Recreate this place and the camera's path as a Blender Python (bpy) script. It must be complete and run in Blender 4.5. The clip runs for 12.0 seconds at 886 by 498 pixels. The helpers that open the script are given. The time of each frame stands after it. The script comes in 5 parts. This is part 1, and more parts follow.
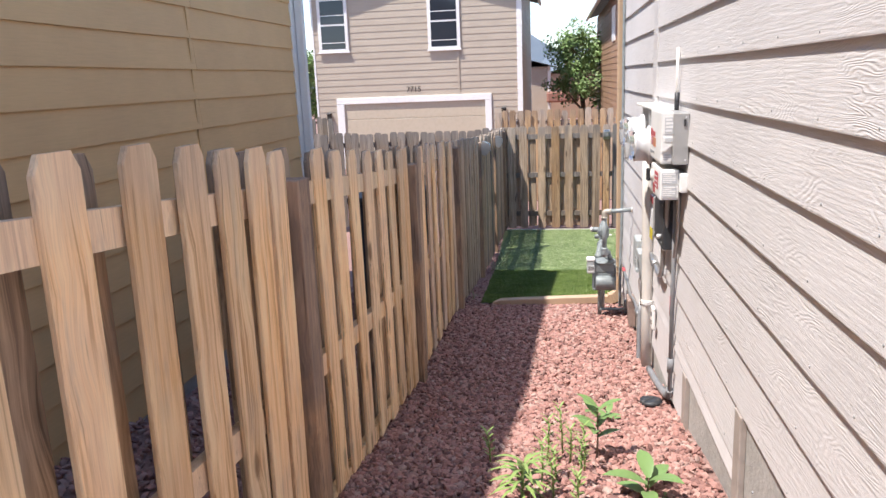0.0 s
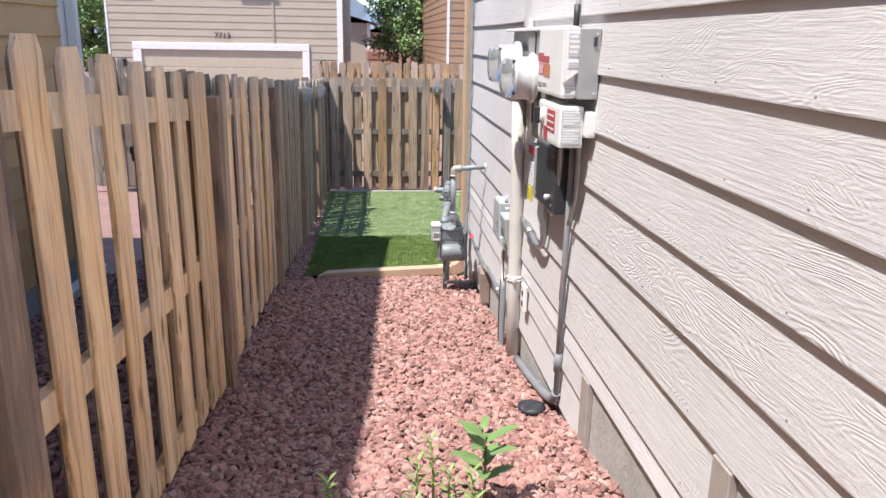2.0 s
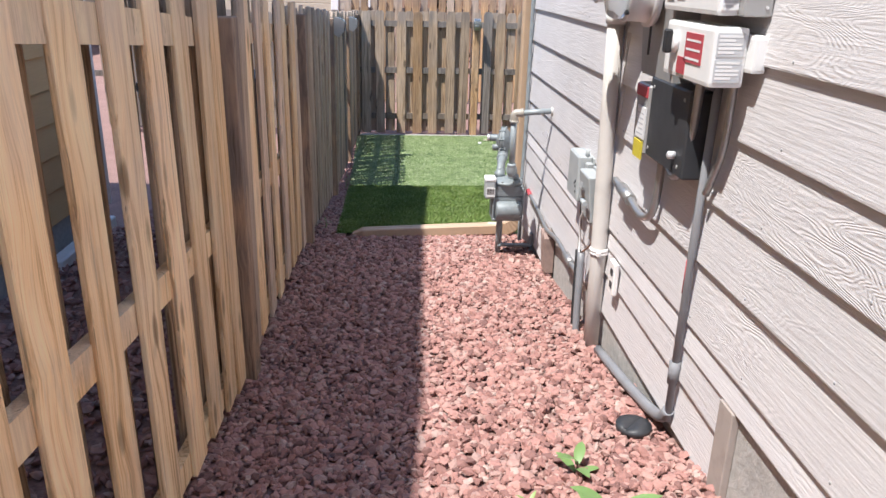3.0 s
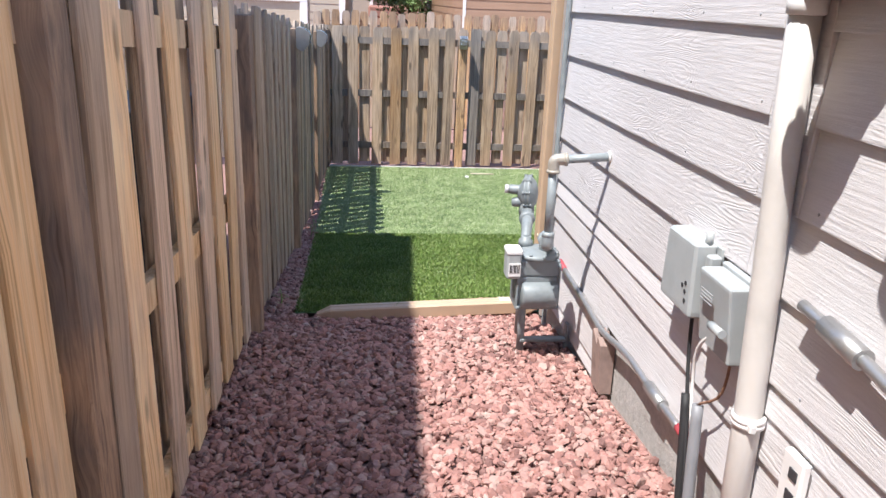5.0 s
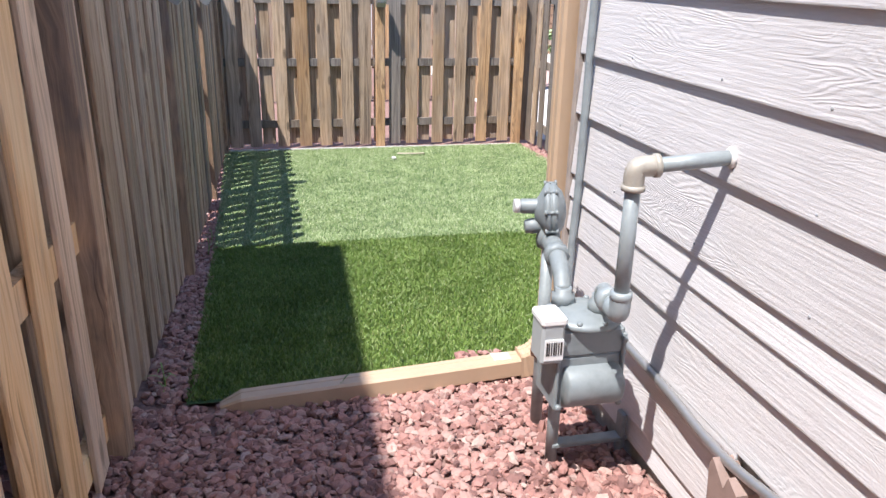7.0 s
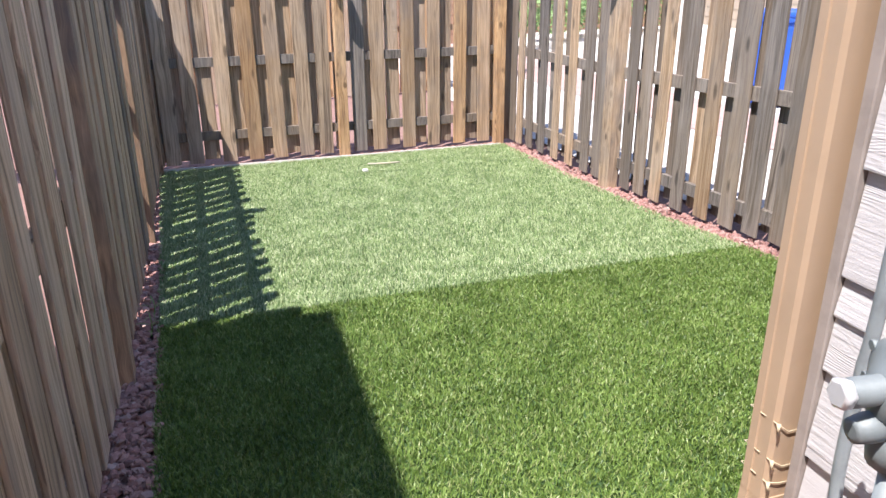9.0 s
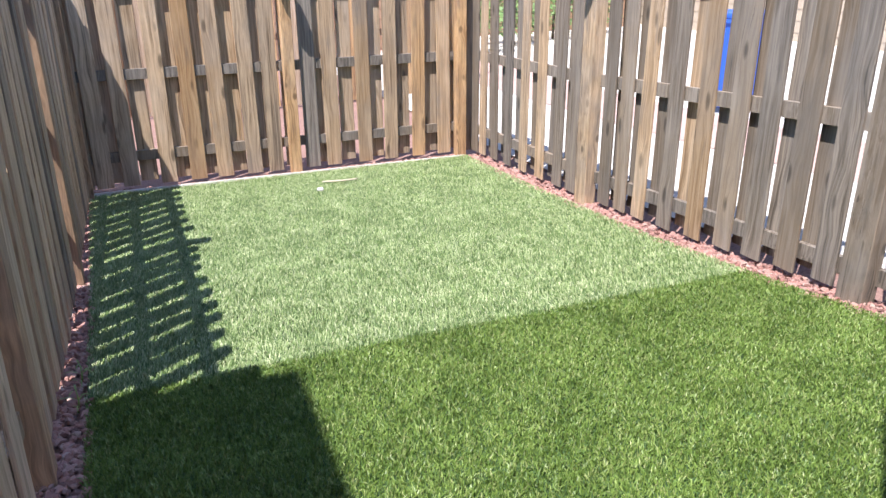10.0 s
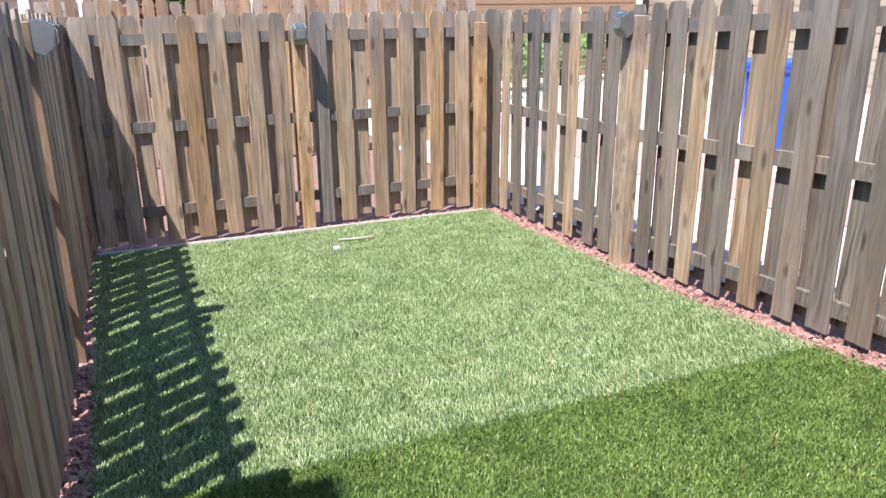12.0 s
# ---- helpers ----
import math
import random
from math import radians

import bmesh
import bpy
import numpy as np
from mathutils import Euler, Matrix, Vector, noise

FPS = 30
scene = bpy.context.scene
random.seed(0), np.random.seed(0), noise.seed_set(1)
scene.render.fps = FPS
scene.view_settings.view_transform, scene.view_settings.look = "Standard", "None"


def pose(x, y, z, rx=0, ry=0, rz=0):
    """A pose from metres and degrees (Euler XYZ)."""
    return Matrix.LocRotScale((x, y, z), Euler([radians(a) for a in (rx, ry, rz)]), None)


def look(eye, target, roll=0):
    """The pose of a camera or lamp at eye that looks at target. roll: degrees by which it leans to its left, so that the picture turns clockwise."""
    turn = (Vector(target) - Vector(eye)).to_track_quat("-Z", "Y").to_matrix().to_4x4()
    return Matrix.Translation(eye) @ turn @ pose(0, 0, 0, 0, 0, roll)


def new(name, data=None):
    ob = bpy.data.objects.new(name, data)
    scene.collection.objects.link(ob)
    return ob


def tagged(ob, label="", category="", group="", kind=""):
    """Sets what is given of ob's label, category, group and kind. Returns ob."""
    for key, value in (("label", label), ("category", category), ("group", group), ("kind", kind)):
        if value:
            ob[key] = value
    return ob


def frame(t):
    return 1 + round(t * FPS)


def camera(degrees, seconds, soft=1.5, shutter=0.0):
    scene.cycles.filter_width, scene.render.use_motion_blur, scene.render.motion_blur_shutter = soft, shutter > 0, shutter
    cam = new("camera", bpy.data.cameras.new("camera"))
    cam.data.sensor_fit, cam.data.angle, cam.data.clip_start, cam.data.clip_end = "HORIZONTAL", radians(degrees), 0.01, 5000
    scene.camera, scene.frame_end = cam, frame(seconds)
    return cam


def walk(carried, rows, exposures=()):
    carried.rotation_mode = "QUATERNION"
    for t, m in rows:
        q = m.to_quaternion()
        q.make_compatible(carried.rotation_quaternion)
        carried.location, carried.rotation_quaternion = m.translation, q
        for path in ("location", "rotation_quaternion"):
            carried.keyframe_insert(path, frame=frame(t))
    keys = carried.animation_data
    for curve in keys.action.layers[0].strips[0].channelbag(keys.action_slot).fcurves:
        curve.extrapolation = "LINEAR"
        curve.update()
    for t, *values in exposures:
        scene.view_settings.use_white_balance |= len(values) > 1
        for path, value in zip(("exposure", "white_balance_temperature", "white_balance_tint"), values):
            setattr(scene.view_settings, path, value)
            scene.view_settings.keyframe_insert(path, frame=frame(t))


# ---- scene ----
cam = camera(60.8, 12.0)
PATH = [
    (0, (0.044, -0.633, 2.088), (-0.251, 1.297, 1.651), -2.3),
    (0.5, (-0.001, -0.438, 2.034), (-0.124, 1.483, 1.493), -1.3),
    (1, (-0.02, -0.258, 1.978), (-0.043, 1.67, 1.449), -0.7),
    (1.5, (-0.109, 0.052, 1.925), (-0.008, 1.981, 1.405), -0.2),
    (2, (-0.122, 0.446, 1.848), (0.063, 2.363, 1.311), 1.0),
    (2.5, (-0.178, 0.85, 1.784), (-0.034, 2.764, 1.223), 1.2),
    (2.7, (-0.205, 0.999, 1.762), (-0.079, 2.896, 1.143), 1.3),
    (4.3, (-0.294, 2.202, 1.603), (-0.186, 4.052, 0.85), 1.5),
    (4.5, (-0.298, 2.355, 1.595), (-0.194, 4.222, 0.885), 2.2),
    (5, (-0.293, 2.715, 1.562), (-0.098, 4.605, 0.937), 2.2),
    (5.5, (-0.264, 3.064, 1.523), (-0.021, 4.944, 0.885), 2.2),
    (6, (-0.236, 3.423, 1.478), (0.071, 5.282, 0.809), 2.1),
    (6.5, (-0.264, 3.783, 1.423), (0.112, 5.622, 0.732), 1.3),
    (6.7, (-0.296, 3.926, 1.405), (0.108, 5.759, 0.715), 1.4),
    (8.3, (-0.448, 5.138, 1.288), (0.041, 6.928, 0.543), 0.3),
    (8.5, (-0.445, 5.262, 1.307), (0.067, 7.047, 0.564), 0.1),
    (9, (-0.454, 5.535, 1.295), (0.119, 7.306, 0.562), -0.3),
    (9.5, (-0.488, 5.849, 1.296), (0.156, 7.597, 0.568), -0.4),
    (10, (-0.419, 6.122, 1.272), (0.286, 7.846, 0.543), -0.4),
    (10.5, (-0.393, 6.246, 1.269), (0.35, 7.953, 0.536), 0.0),
    (11, (-0.415, 6.405, 1.294), (0.302, 8.135, 0.59), 0.1),
    (11.5, (-0.475, 6.549, 1.291), (0.208, 8.312, 0.639), -0.0),
    (12, (-0.468, 6.58, 1.303), (0.259, 8.334, 0.675), -0.5),
]
EXPOSURE = [(0, 1.02, 6750, 11), (1.5, 1.03, 6600, 10), (2.5, 0.95, 6450, 10), (4.5, 1.12, 6450, 10.5), (6.5, 1.14, 6400, 11), (8.5, 1.2, 6500, 14), (10, 1.28, 6500, 12), (12, 1.12, 6450, 11)]
walk(cam, [(r[0], look(*r[1:])) for r in PATH], EXPOSURE)

# ---------- light ----------
SUN_WAY = Vector((0.39, 0.30, -1.0)).normalized()
world = bpy.data.worlds.new("world")
scene.world = world
world.use_nodes = True
wn, wl = world.node_tree.nodes, world.node_tree.links
sky = wn.new("ShaderNodeTexSky")
sky.sky_type, sky.sun_disc = 'NISHITA', False
sky.altitude, sky.dust_density = 1900, 0.5
sky.sun_elevation = math.asin(-SUN_WAY.z)
sky.sun_rotation = math.atan2(-SUN_WAY.x, -SUN_WAY.y)
wl.new(sky.outputs[0], wn["Background"].inputs[0])
wn["Background"].inputs[1].default_value = 0.15
sun = bpy.data.lights.new("sun", 'SUN')
sun.energy, sun.angle, sun.color = 4.0, radians(0.53), (1.0, 0.965, 0.925)
sun_lamp = new("sun", sun)
sun_lamp.matrix_world = look(-40 * SUN_WAY, (0, 0, 0))


# ---------- materials ----------
def material(name, color=(0.5, 0.5, 0.5), rough=0.8, metal=0.0):
    m = bpy.data.materials.new(name)
    m.use_nodes = True
    b = m.node_tree.nodes["Principled BSDF"]
    b.inputs["Base Color"].default_value = (*color, 1)
    b.inputs["Roughness"].default_value = rough
    b.inputs["Metallic"].default_value = metal
    return m


class Nodes:
    """Small wrapper to wire shader nodes of a material."""
    def __init__(self, m):
        self.n, self.l = m.node_tree.nodes, m.node_tree.links
        self.b = self.n["Principled BSDF"]

    def add(self, kind, **inputs):
        node = self.n.new("ShaderNode" + kind)
        for k, v in inputs.items():
            key = k.replace("_", " ")
            if hasattr(v, "is_linked"):
                self.l.new(v, node.inputs[key])
            else:
                node.inputs[key].default_value = v
        return node

    def coords(self, scale=(1, 1, 1), rot=(0, 0, 0), shift=None):
        c = self.n.new("ShaderNodeTexCoord").outputs["Object"]
        m = self.n.new("ShaderNodeMapping")
        m.inputs["Scale"].default_value, m.inputs["Rotation"].default_value = scale, rot
        self.l.new(c, m.inputs["Vector"])
        if shift is not None:
            self.l.new(shift, m.inputs["Location"])
        return m.outputs[0]

    def noise(self, vec, scale, detail=4.0, rough=0.55, distort=0.0):
        t = self.add("TexNoise", Vector=vec, Scale=scale, Detail=detail, Roughness=rough, Distortion=distort)
        return t.outputs[0]

    def ramp(self, fac, stops):
        r = self.n.new("ShaderNodeValToRGB")
        el = r.color_ramp.elements
        while len(el) < len(stops):
            el.new(0.5)
        for e, (p, c) in zip(el, stops):
            e.position, e.color = p, (*c, 1)
        self.l.new(fac, r.inputs[0])
        return r.outputs[0]

    def mix(self, fac, a, b, mode='MIX'):
        x = self.n.new("ShaderNodeMixRGB")
        x.blend_type = mode
        for i, v in enumerate((fac, a, b)):
            if hasattr(v, "is_linked"):
                self.l.new(v, x.inputs[i])
            elif i == 0:
                x.inputs[0].default_value = v
            else:
                x.inputs[i].default_value = (*v, 1)
        return x.outputs[0]

    def math(self, op, a, b=0.0):
        x = self.n.new("ShaderNodeMath")
        x.operation = op
        for i, v in enumerate((a, b)):
            if hasattr(v, "is_linked"):
                self.l.new(v, x.inputs[i])
            else:
                x.inputs[i].default_value = v
        return x.outputs[0]

    def color(self, c):
        self.l.new(c, self.b.inputs["Base Color"])

    def rough(self, c):
        self.l.new(c, self.b.inputs["Roughness"])

    def bump(self, height, strength=0.4, distance=0.01):
        x = self.add("Bump", Height=height, Strength=strength, Distance=distance)
        self.l.new(x.outputs[0], self.b.inputs["Normal"])

    def object_random(self):
        return self.n.new("ShaderNodeObjectInfo").outputs["Random"]

    def island_random(self):
        return self.n.new("ShaderNodeNewGeometry").outputs["Random Per Island"]


def wood(name, light, mid, dark, tint, tint_amount=0.5, grey=(0.3, 0.28, 0.26)):
    """Weathered sawn board: grain along z, knots, stains and a tint of its own for each board."""
    m = material(name, mid, 0.85)
    k = Nodes(m)
    rnd = k.object_random()
    far = k.n.new("ShaderNodeCombineXYZ")
    k.l.new(k.math('MULTIPLY', rnd, 37.0), far.inputs[0]); k.l.new(k.math('MULTIPLY', rnd, 91.0), far.inputs[2])
    v = k.coords((1, 1, 1), shift=far.outputs[0])
    knots = k.add("TexVoronoi", Vector=v, Scale=1.0)
    km = k.add("Mapping", Vector=v); km.inputs["Scale"].default_value = (7, 7, 4.2)
    k.l.new(km.outputs[0], knots.inputs["Vector"])
    knot = k.ramp(knots.outputs["Distance"], [(0.0, (1, 1, 1)), (0.1, (0.8, 0.8, 0.8)), (0.17, (0, 0, 0))])
    swerve = k.n.new("ShaderNodeCombineXYZ")
    k.l.new(k.math('MULTIPLY', k.ramp(knots.outputs["Distance"], [(0.0, (1, 1, 1)), (0.5, (0, 0, 0))]), 0.035), swerve.inputs[0])
    bent = k.n.new("ShaderNodeVectorMath")
    k.l.new(v, bent.inputs[0]); k.l.new(swerve.outputs[0], bent.inputs[1])
    st = k.add("Mapping", Vector=bent.outputs[0]); st.inputs["Scale"].default_value = (22, 22, 0.9)
    grain = k.noise(st.outputs[0], 2.2, 6, 0.65, 0.8)
    fine = k.noise(st.outputs[0], 11.0, 3, 0.6)
    stain = k.noise(v, 2.3, 4, 0.6)
    c = k.ramp(grain, [(0.39, dark), (0.49, mid), (0.6, light)])
    c = k.mix(k.math('MULTIPLY', rnd, tint_amount), c, tint)
    c = k.mix(k.ramp(stain, [(0.45, (0, 0, 0)), (0.75, (0.75, 0.75, 0.75))]), c, grey)
    c = k.mix(k.math('MULTIPLY', knot, 0.8), c, tuple(0.35 * a for a in dark))
    up = k.n.new("ShaderNodeSeparateXYZ"); k.l.new(k.n.new("ShaderNodeTexCoord").outputs["Object"], up.inputs[0])
    head = k.math('ADD', k.math('MULTIPLY', k.math('SUBTRACT', up.outputs[2], 0.86), 5.0), k.math('SUBTRACT', stain, 0.5))
    c = k.mix(k.math('MULTIPLY', k.ramp(head, [(0.0, (0, 0, 0)), (0.45, (1, 1, 1))]), 0.6), c, grey)
    c = k.mix(0.28, c, k.ramp(fine, [(0.3, (0.3, 0.3, 0.3)), (0.62, (1, 1, 1))]), 'MULTIPLY')
    thin = k.add("Mapping", Vector=bent.outputs[0]); thin.inputs["Scale"].default_value = (34, 34, 1.1)
    crack = k.ramp(k.noise(thin.outputs[0], 2.0, 2, 0.5, 0.4), [(0.3, (1, 1, 1)), (0.345, (0, 0, 0))])
    c = k.mix(k.math('MULTIPLY', crack, 0.6), c, tuple(0.4 * a for a in dark))
    blot = k.add("Mapping", Vector=v); blot.inputs["Scale"].default_value = (9, 9, 2.6)
    smudge = k.ramp(k.noise(blot.outputs[0], 1.6, 4, 0.65), [(0.55, (0, 0, 0)), (0.72, (0.6, 0.6, 0.6))])
    c = k.mix(smudge, c, tuple(0.62 * a for a in grey))
    bleach = k.ramp(k.noise(blot.outputs[0], 0.9, 3, 0.6), [(0.5, (0, 0, 0)), (0.7, (0.5, 0.5, 0.5))])
    c = k.mix(bleach, c, tuple(min(0.92, 1.08 * a + 0.04) for a in light))
    shade = k.math('ADD', k.math('MULTIPLY', k.math('FRACT', k.math('MULTIPLY', rnd, 7.13)), 0.42), 0.86)
    tone = k.n.new("ShaderNodeCombineXYZ")
    for i in range(3):
        k.l.new(shade, tone.inputs[i])
    c = k.mix(1.0, c, tone.outputs[0], 'MULTIPLY')
    k.color(c)
    k.bump(k.math('ADD', k.math('MULTIPLY', grain, 1.0), k.math('MULTIPLY', fine, 0.7)), 0.55, 0.004)
    return m


def lap_siding(name, base, dirt, relief=1.0, axis="Y"):
    """Painted wood-grain siding: embossed cathedral grain along the board."""
    m = material(name, base, 0.62)
    k = Nodes(m)
    rnd = k.object_random()
    far = k.n.new("ShaderNodeCombineXYZ")
    k.l.new(k.math('MULTIPLY', rnd, 43.0), far.inputs[0]); k.l.new(k.math('MULTIPLY', rnd, 71.0), far.inputs[1])
    v = k.coords((1, 1, 1), shift=far.outputs[0])
    s = k.add("Mapping", Vector=v)
    s.inputs["Scale"].default_value = (0.6, 0.95, 4.6) if axis == "Y" else (0.95, 0.6, 4.6)
    field = k.noise(s.outputs[0], 1.15, 2.5, 0.5, 0.35)
    rough_f = k.noise(s.outputs[0], 9.0, 3, 0.6)
    rings = k.math('SINE', k.math('MULTIPLY', k.math('ADD', field, k.math('MULTIPLY', rough_f, 0.03)), 330.0))
    tiny = k.noise(v, 170.0, 2, 0.6)
    streak = k.add("Mapping", Vector=v)
    streak.inputs["Scale"].default_value = (3, 3, 60) if axis == "Y" else (3, 3, 60)
    lines = k.noise(streak.outputs[0], 2.0, 4, 0.6)
    fade = k.ramp(k.noise(v, 2.1, 2), [(0.46, (0.05, 0.05, 0.05)), (0.68, (1, 1, 1))])
    h = k.math('ADD', k.math('MULTIPLY', k.math('MULTIPLY', rings, 0.27), fade), k.math('ADD', k.math('MULTIPLY', lines, 1.3), k.math('MULTIPLY', tiny, 0.35)))
    c = k.ramp(k.noise(v, 1.3, 5, 0.6), [(0.3, dirt), (0.6, base)])
    c = k.mix(0.10, c, k.ramp(lines, [(0.35, (0.45, 0.42, 0.4)), (0.6, (1, 1, 1))]), 'MULTIPLY')
    k.color(c)
    k.bump(h, 0.55 * relief, 0.003)
    return m


def stone_like(name, stops, rough=0.9, scale=30, bump=0.4, island=False, spread=0.35):
    m = material(name, stops[0][1], rough)
    k = Nodes(m)
    v = k.coords()
    n = k.noise(v, scale, 6, 0.62)
    if island:
        r = k.island_random()
        c = k.ramp(r, stops)
        c = k.mix(spread, c, k.ramp(n, [(0.3, (0.35, 0.33, 0.33)), (0.7, (1.0, 1.0, 1.0))]), 'MULTIPLY')
    else:
        c = k.ramp(n, stops)
        big = k.noise(v, scale * 0.06, 4)
        c = k.mix(0.35, c, k.ramp(big, [(0.35, (0.5, 0.5, 0.5)), (0.65, (1, 1, 1))]), 'MULTIPLY')
    k.color(c)
    k.bump(n, bump, 0.01)
    return m


def painted(name, color, rough=0.5, metal=0.0, wear=0.15, scale=8.0):
    m = material(name, color, rough, metal)
    k = Nodes(m)
    v = k.coords()
    n = k.noise(v, scale, 5, 0.6)
    dark = tuple(0.62 * a for a in color)
    k.color(k.mix(k.math('MULTIPLY', k.ramp(n, [(0.45, (0, 0, 0)), (0.75, (1, 1, 1))]), wear * 3), color, dark))
    k.rough(k.math('ADD', k.math('MULTIPLY', n, 0.25), rough - 0.1))
    k.bump(k.noise(v, scale * 14, 3), 0.12, 0.002)
    return m


def blades(name, stops, rough=0.45, patch=0.0):
    m = material(name, stops[0][1], rough)
    k = Nodes(m)
    c = k.ramp(k.island_random(), stops)
    if patch:
        v = k.coords()
        worn = k.math('ADD', k.math('MULTIPLY', k.noise(v, patch, 4, 0.6), 0.5), k.math('MULTIPLY', k.noise(v, patch * 9, 3, 0.6), 0.5))
        c = k.mix(0.75, c, k.ramp(worn, [(0.38, (0.42, 0.48, 0.36)), (0.62, (1.3, 1.25, 1.35))]), 'MULTIPLY')
    k.color(c)
    k.b.inputs["Specular IOR Level"].default_value = 0.35
    return m


M = {}
M["wood_tan"] = wood("wood_tan", (0.9, 0.69, 0.44), (0.86, 0.61, 0.35), (0.48, 0.28, 0.13), (0.84, 0.51, 0.23), 0.5, (0.66, 0.53, 0.4))
M["wood_brown"] = wood("wood_brown", (0.54, 0.41, 0.3), (0.4, 0.295, 0.205), (0.19, 0.13, 0.09), (0.44, 0.31, 0.2), 0.5, (0.36, 0.31, 0.27))
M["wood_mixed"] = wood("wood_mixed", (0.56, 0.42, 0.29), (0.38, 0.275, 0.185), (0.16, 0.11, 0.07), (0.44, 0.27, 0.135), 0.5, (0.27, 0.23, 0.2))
M["wood_worn"] = wood("wood_worn", (0.66, 0.51, 0.38), (0.54, 0.4, 0.285), (0.24, 0.17, 0.12), (0.54, 0.38, 0.25), 0.5, (0.42, 0.36, 0.31))
M["wood_orange"] = wood("wood_orange", (0.6, 0.4, 0.22), (0.47, 0.285, 0.145), (0.23, 0.13, 0.068), (0.48, 0.28, 0.13), 0.4, (0.26, 0.19, 0.14))
M["wood_grey"] = wood("wood_grey", (0.28, 0.24, 0.205), (0.175, 0.15, 0.13), (0.075, 0.063, 0.053), (0.32, 0.23, 0.15), 0.55, (0.19, 0.175, 0.165))
M["post_brown"] = wood("post_brown", (0.48, 0.32, 0.205), (0.34, 0.22, 0.14), (0.18, 0.115, 0.075), (0.42, 0.26, 0.15), 0.4, (0.17, 0.14, 0.125))
M["siding_white"] = lap_siding("siding_white", (0.64, 0.62, 0.625), (0.57, 0.55, 0.555), 0.95)
M["trim_white"] = lap_siding("trim_white", (0.64, 0.62, 0.625), (0.57, 0.55, 0.555), 1.0)
M["siding_tan"] = lap_siding("siding_tan", (0.7, 0.45, 0.21), (0.63, 0.4, 0.19), 0.3)
M["siding_beige"] = lap_siding("siding_beige", (0.45, 0.375, 0.3), (0.41, 0.34, 0.27), 0.3, "X")
M["siding_rust"] = lap_siding("siding_rust", (0.36, 0.22, 0.145), (0.31, 0.19, 0.12), 0.3, "X")
M["white_paint"] = painted("white_paint", (0.78, 0.76, 0.74), 0.5, 0, 0.08)
M["cream_paint"] = painted("cream_paint", (0.62, 0.53, 0.42), 0.5, 0, 0.08)
M["garage_cream"] = painted("garage_cream", (0.5, 0.42, 0.32), 0.5, 0, 0.08)
M["trim_grey"] = painted("trim_grey", (0.36, 0.31, 0.28), 0.7, 0, 0.2, 14)
M["concrete"] = stone_like("concrete", [(0.3, (0.36, 0.35, 0.33)), (0.7, (0.5, 0.48, 0.46))], 0.9, 40, 0.5)
M["drive"] = stone_like("drive", [(0.3, (0.56, 0.53, 0.5)), (0.7, (0.66, 0.63, 0.6))], 0.9, 20, 0.2)
M["pavers"] = stone_like("pavers", [(0.3, (0.42, 0.28, 0.25)), (0.7, (0.55, 0.4, 0.36))], 0.9, 20, 0.3)
M["soil"] = stone_like("soil", [(0.3, (0.2, 0.12, 0.1)), (0.55, (0.32, 0.19, 0.165)), (0.75, (0.42, 0.27, 0.23))], 0.95, 45, 1.0)
M["gravel"] = stone_like("gravel", [(0.0, (0.19, 0.1, 0.09)), (0.25, (0.33, 0.17, 0.145)), (0.5, (0.42, 0.22, 0.19)), (0.75, (0.47, 0.28, 0.24)), (0.92, (0.39, 0.255, 0.225)), (1.0, (0.52, 0.38, 0.33))], 0.9, 60, 0.5, True)
M["turf_base"] = stone_like("turf_base", [(0.3, (0.03, 0.07, 0.02)), (0.7, (0.075, 0.14, 0.04))], 0.9, 120, 0.6)
# far blades coloured paler than near ones to imitate the sheen of the nap
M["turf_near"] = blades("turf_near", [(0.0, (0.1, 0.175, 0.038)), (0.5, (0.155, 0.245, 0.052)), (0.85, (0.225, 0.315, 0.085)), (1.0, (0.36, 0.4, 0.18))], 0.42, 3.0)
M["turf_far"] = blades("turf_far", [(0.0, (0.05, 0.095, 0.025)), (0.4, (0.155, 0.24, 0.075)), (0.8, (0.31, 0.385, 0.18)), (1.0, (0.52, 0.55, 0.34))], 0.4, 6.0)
M["leaf"] = blades("leaf", [(0.0, (0.11, 0.19, 0.06)), (0.5, (0.17, 0.27, 0.095)), (1.0, (0.26, 0.36, 0.15))])
M["leaf_pale"] = blades("leaf_pale", [(0.0, (0.16, 0.26, 0.07)), (1.0, (0.32, 0.38, 0.14))])
M["stem"] = painted("stem", (0.14, 0.09, 0.06), 0.8)
M["bark"] = stone_like("bark", [(0.3, (0.09, 0.065, 0.05)), (0.7, (0.2, 0.15, 0.11))], 0.95, 18, 0.8)
M["gas_grey"] = painted("gas_grey", (0.225, 0.255, 0.265), 0.5, 0.1, 0.2, 20)
M["pipe_grey"] = painted("pipe_grey", (0.31, 0.35, 0.365), 0.45, 0.2, 0.25, 16)
M["galvanized"] = painted("galvanized", (0.42, 0.42, 0.42), 0.38, 0.75, 0.15, 20)
M["meter_steel"] = painted("meter_steel", (0.76, 0.76, 0.77), 0.4, 0.35, 0.1, 12)
M["brass_grey"] = painted("brass_grey", (0.42, 0.39, 0.34), 0.45, 0.2, 0.25, 18)
M["trim_rust"] = painted("trim_rust", (0.3, 0.215, 0.185), 0.8, 0, 0.3, 14)
M["twine"] = painted("twine", (0.6, 0.5, 0.34), 0.8)
M["rust"] = stone_like("rust", [(0.3, (0.18, 0.08, 0.045)), (0.7, (0.34, 0.2, 0.14))], 0.9, 60, 0.5)
M["box_grey"] = painted("box_grey", (0.37, 0.395, 0.4), 0.5, 0, 0.1)
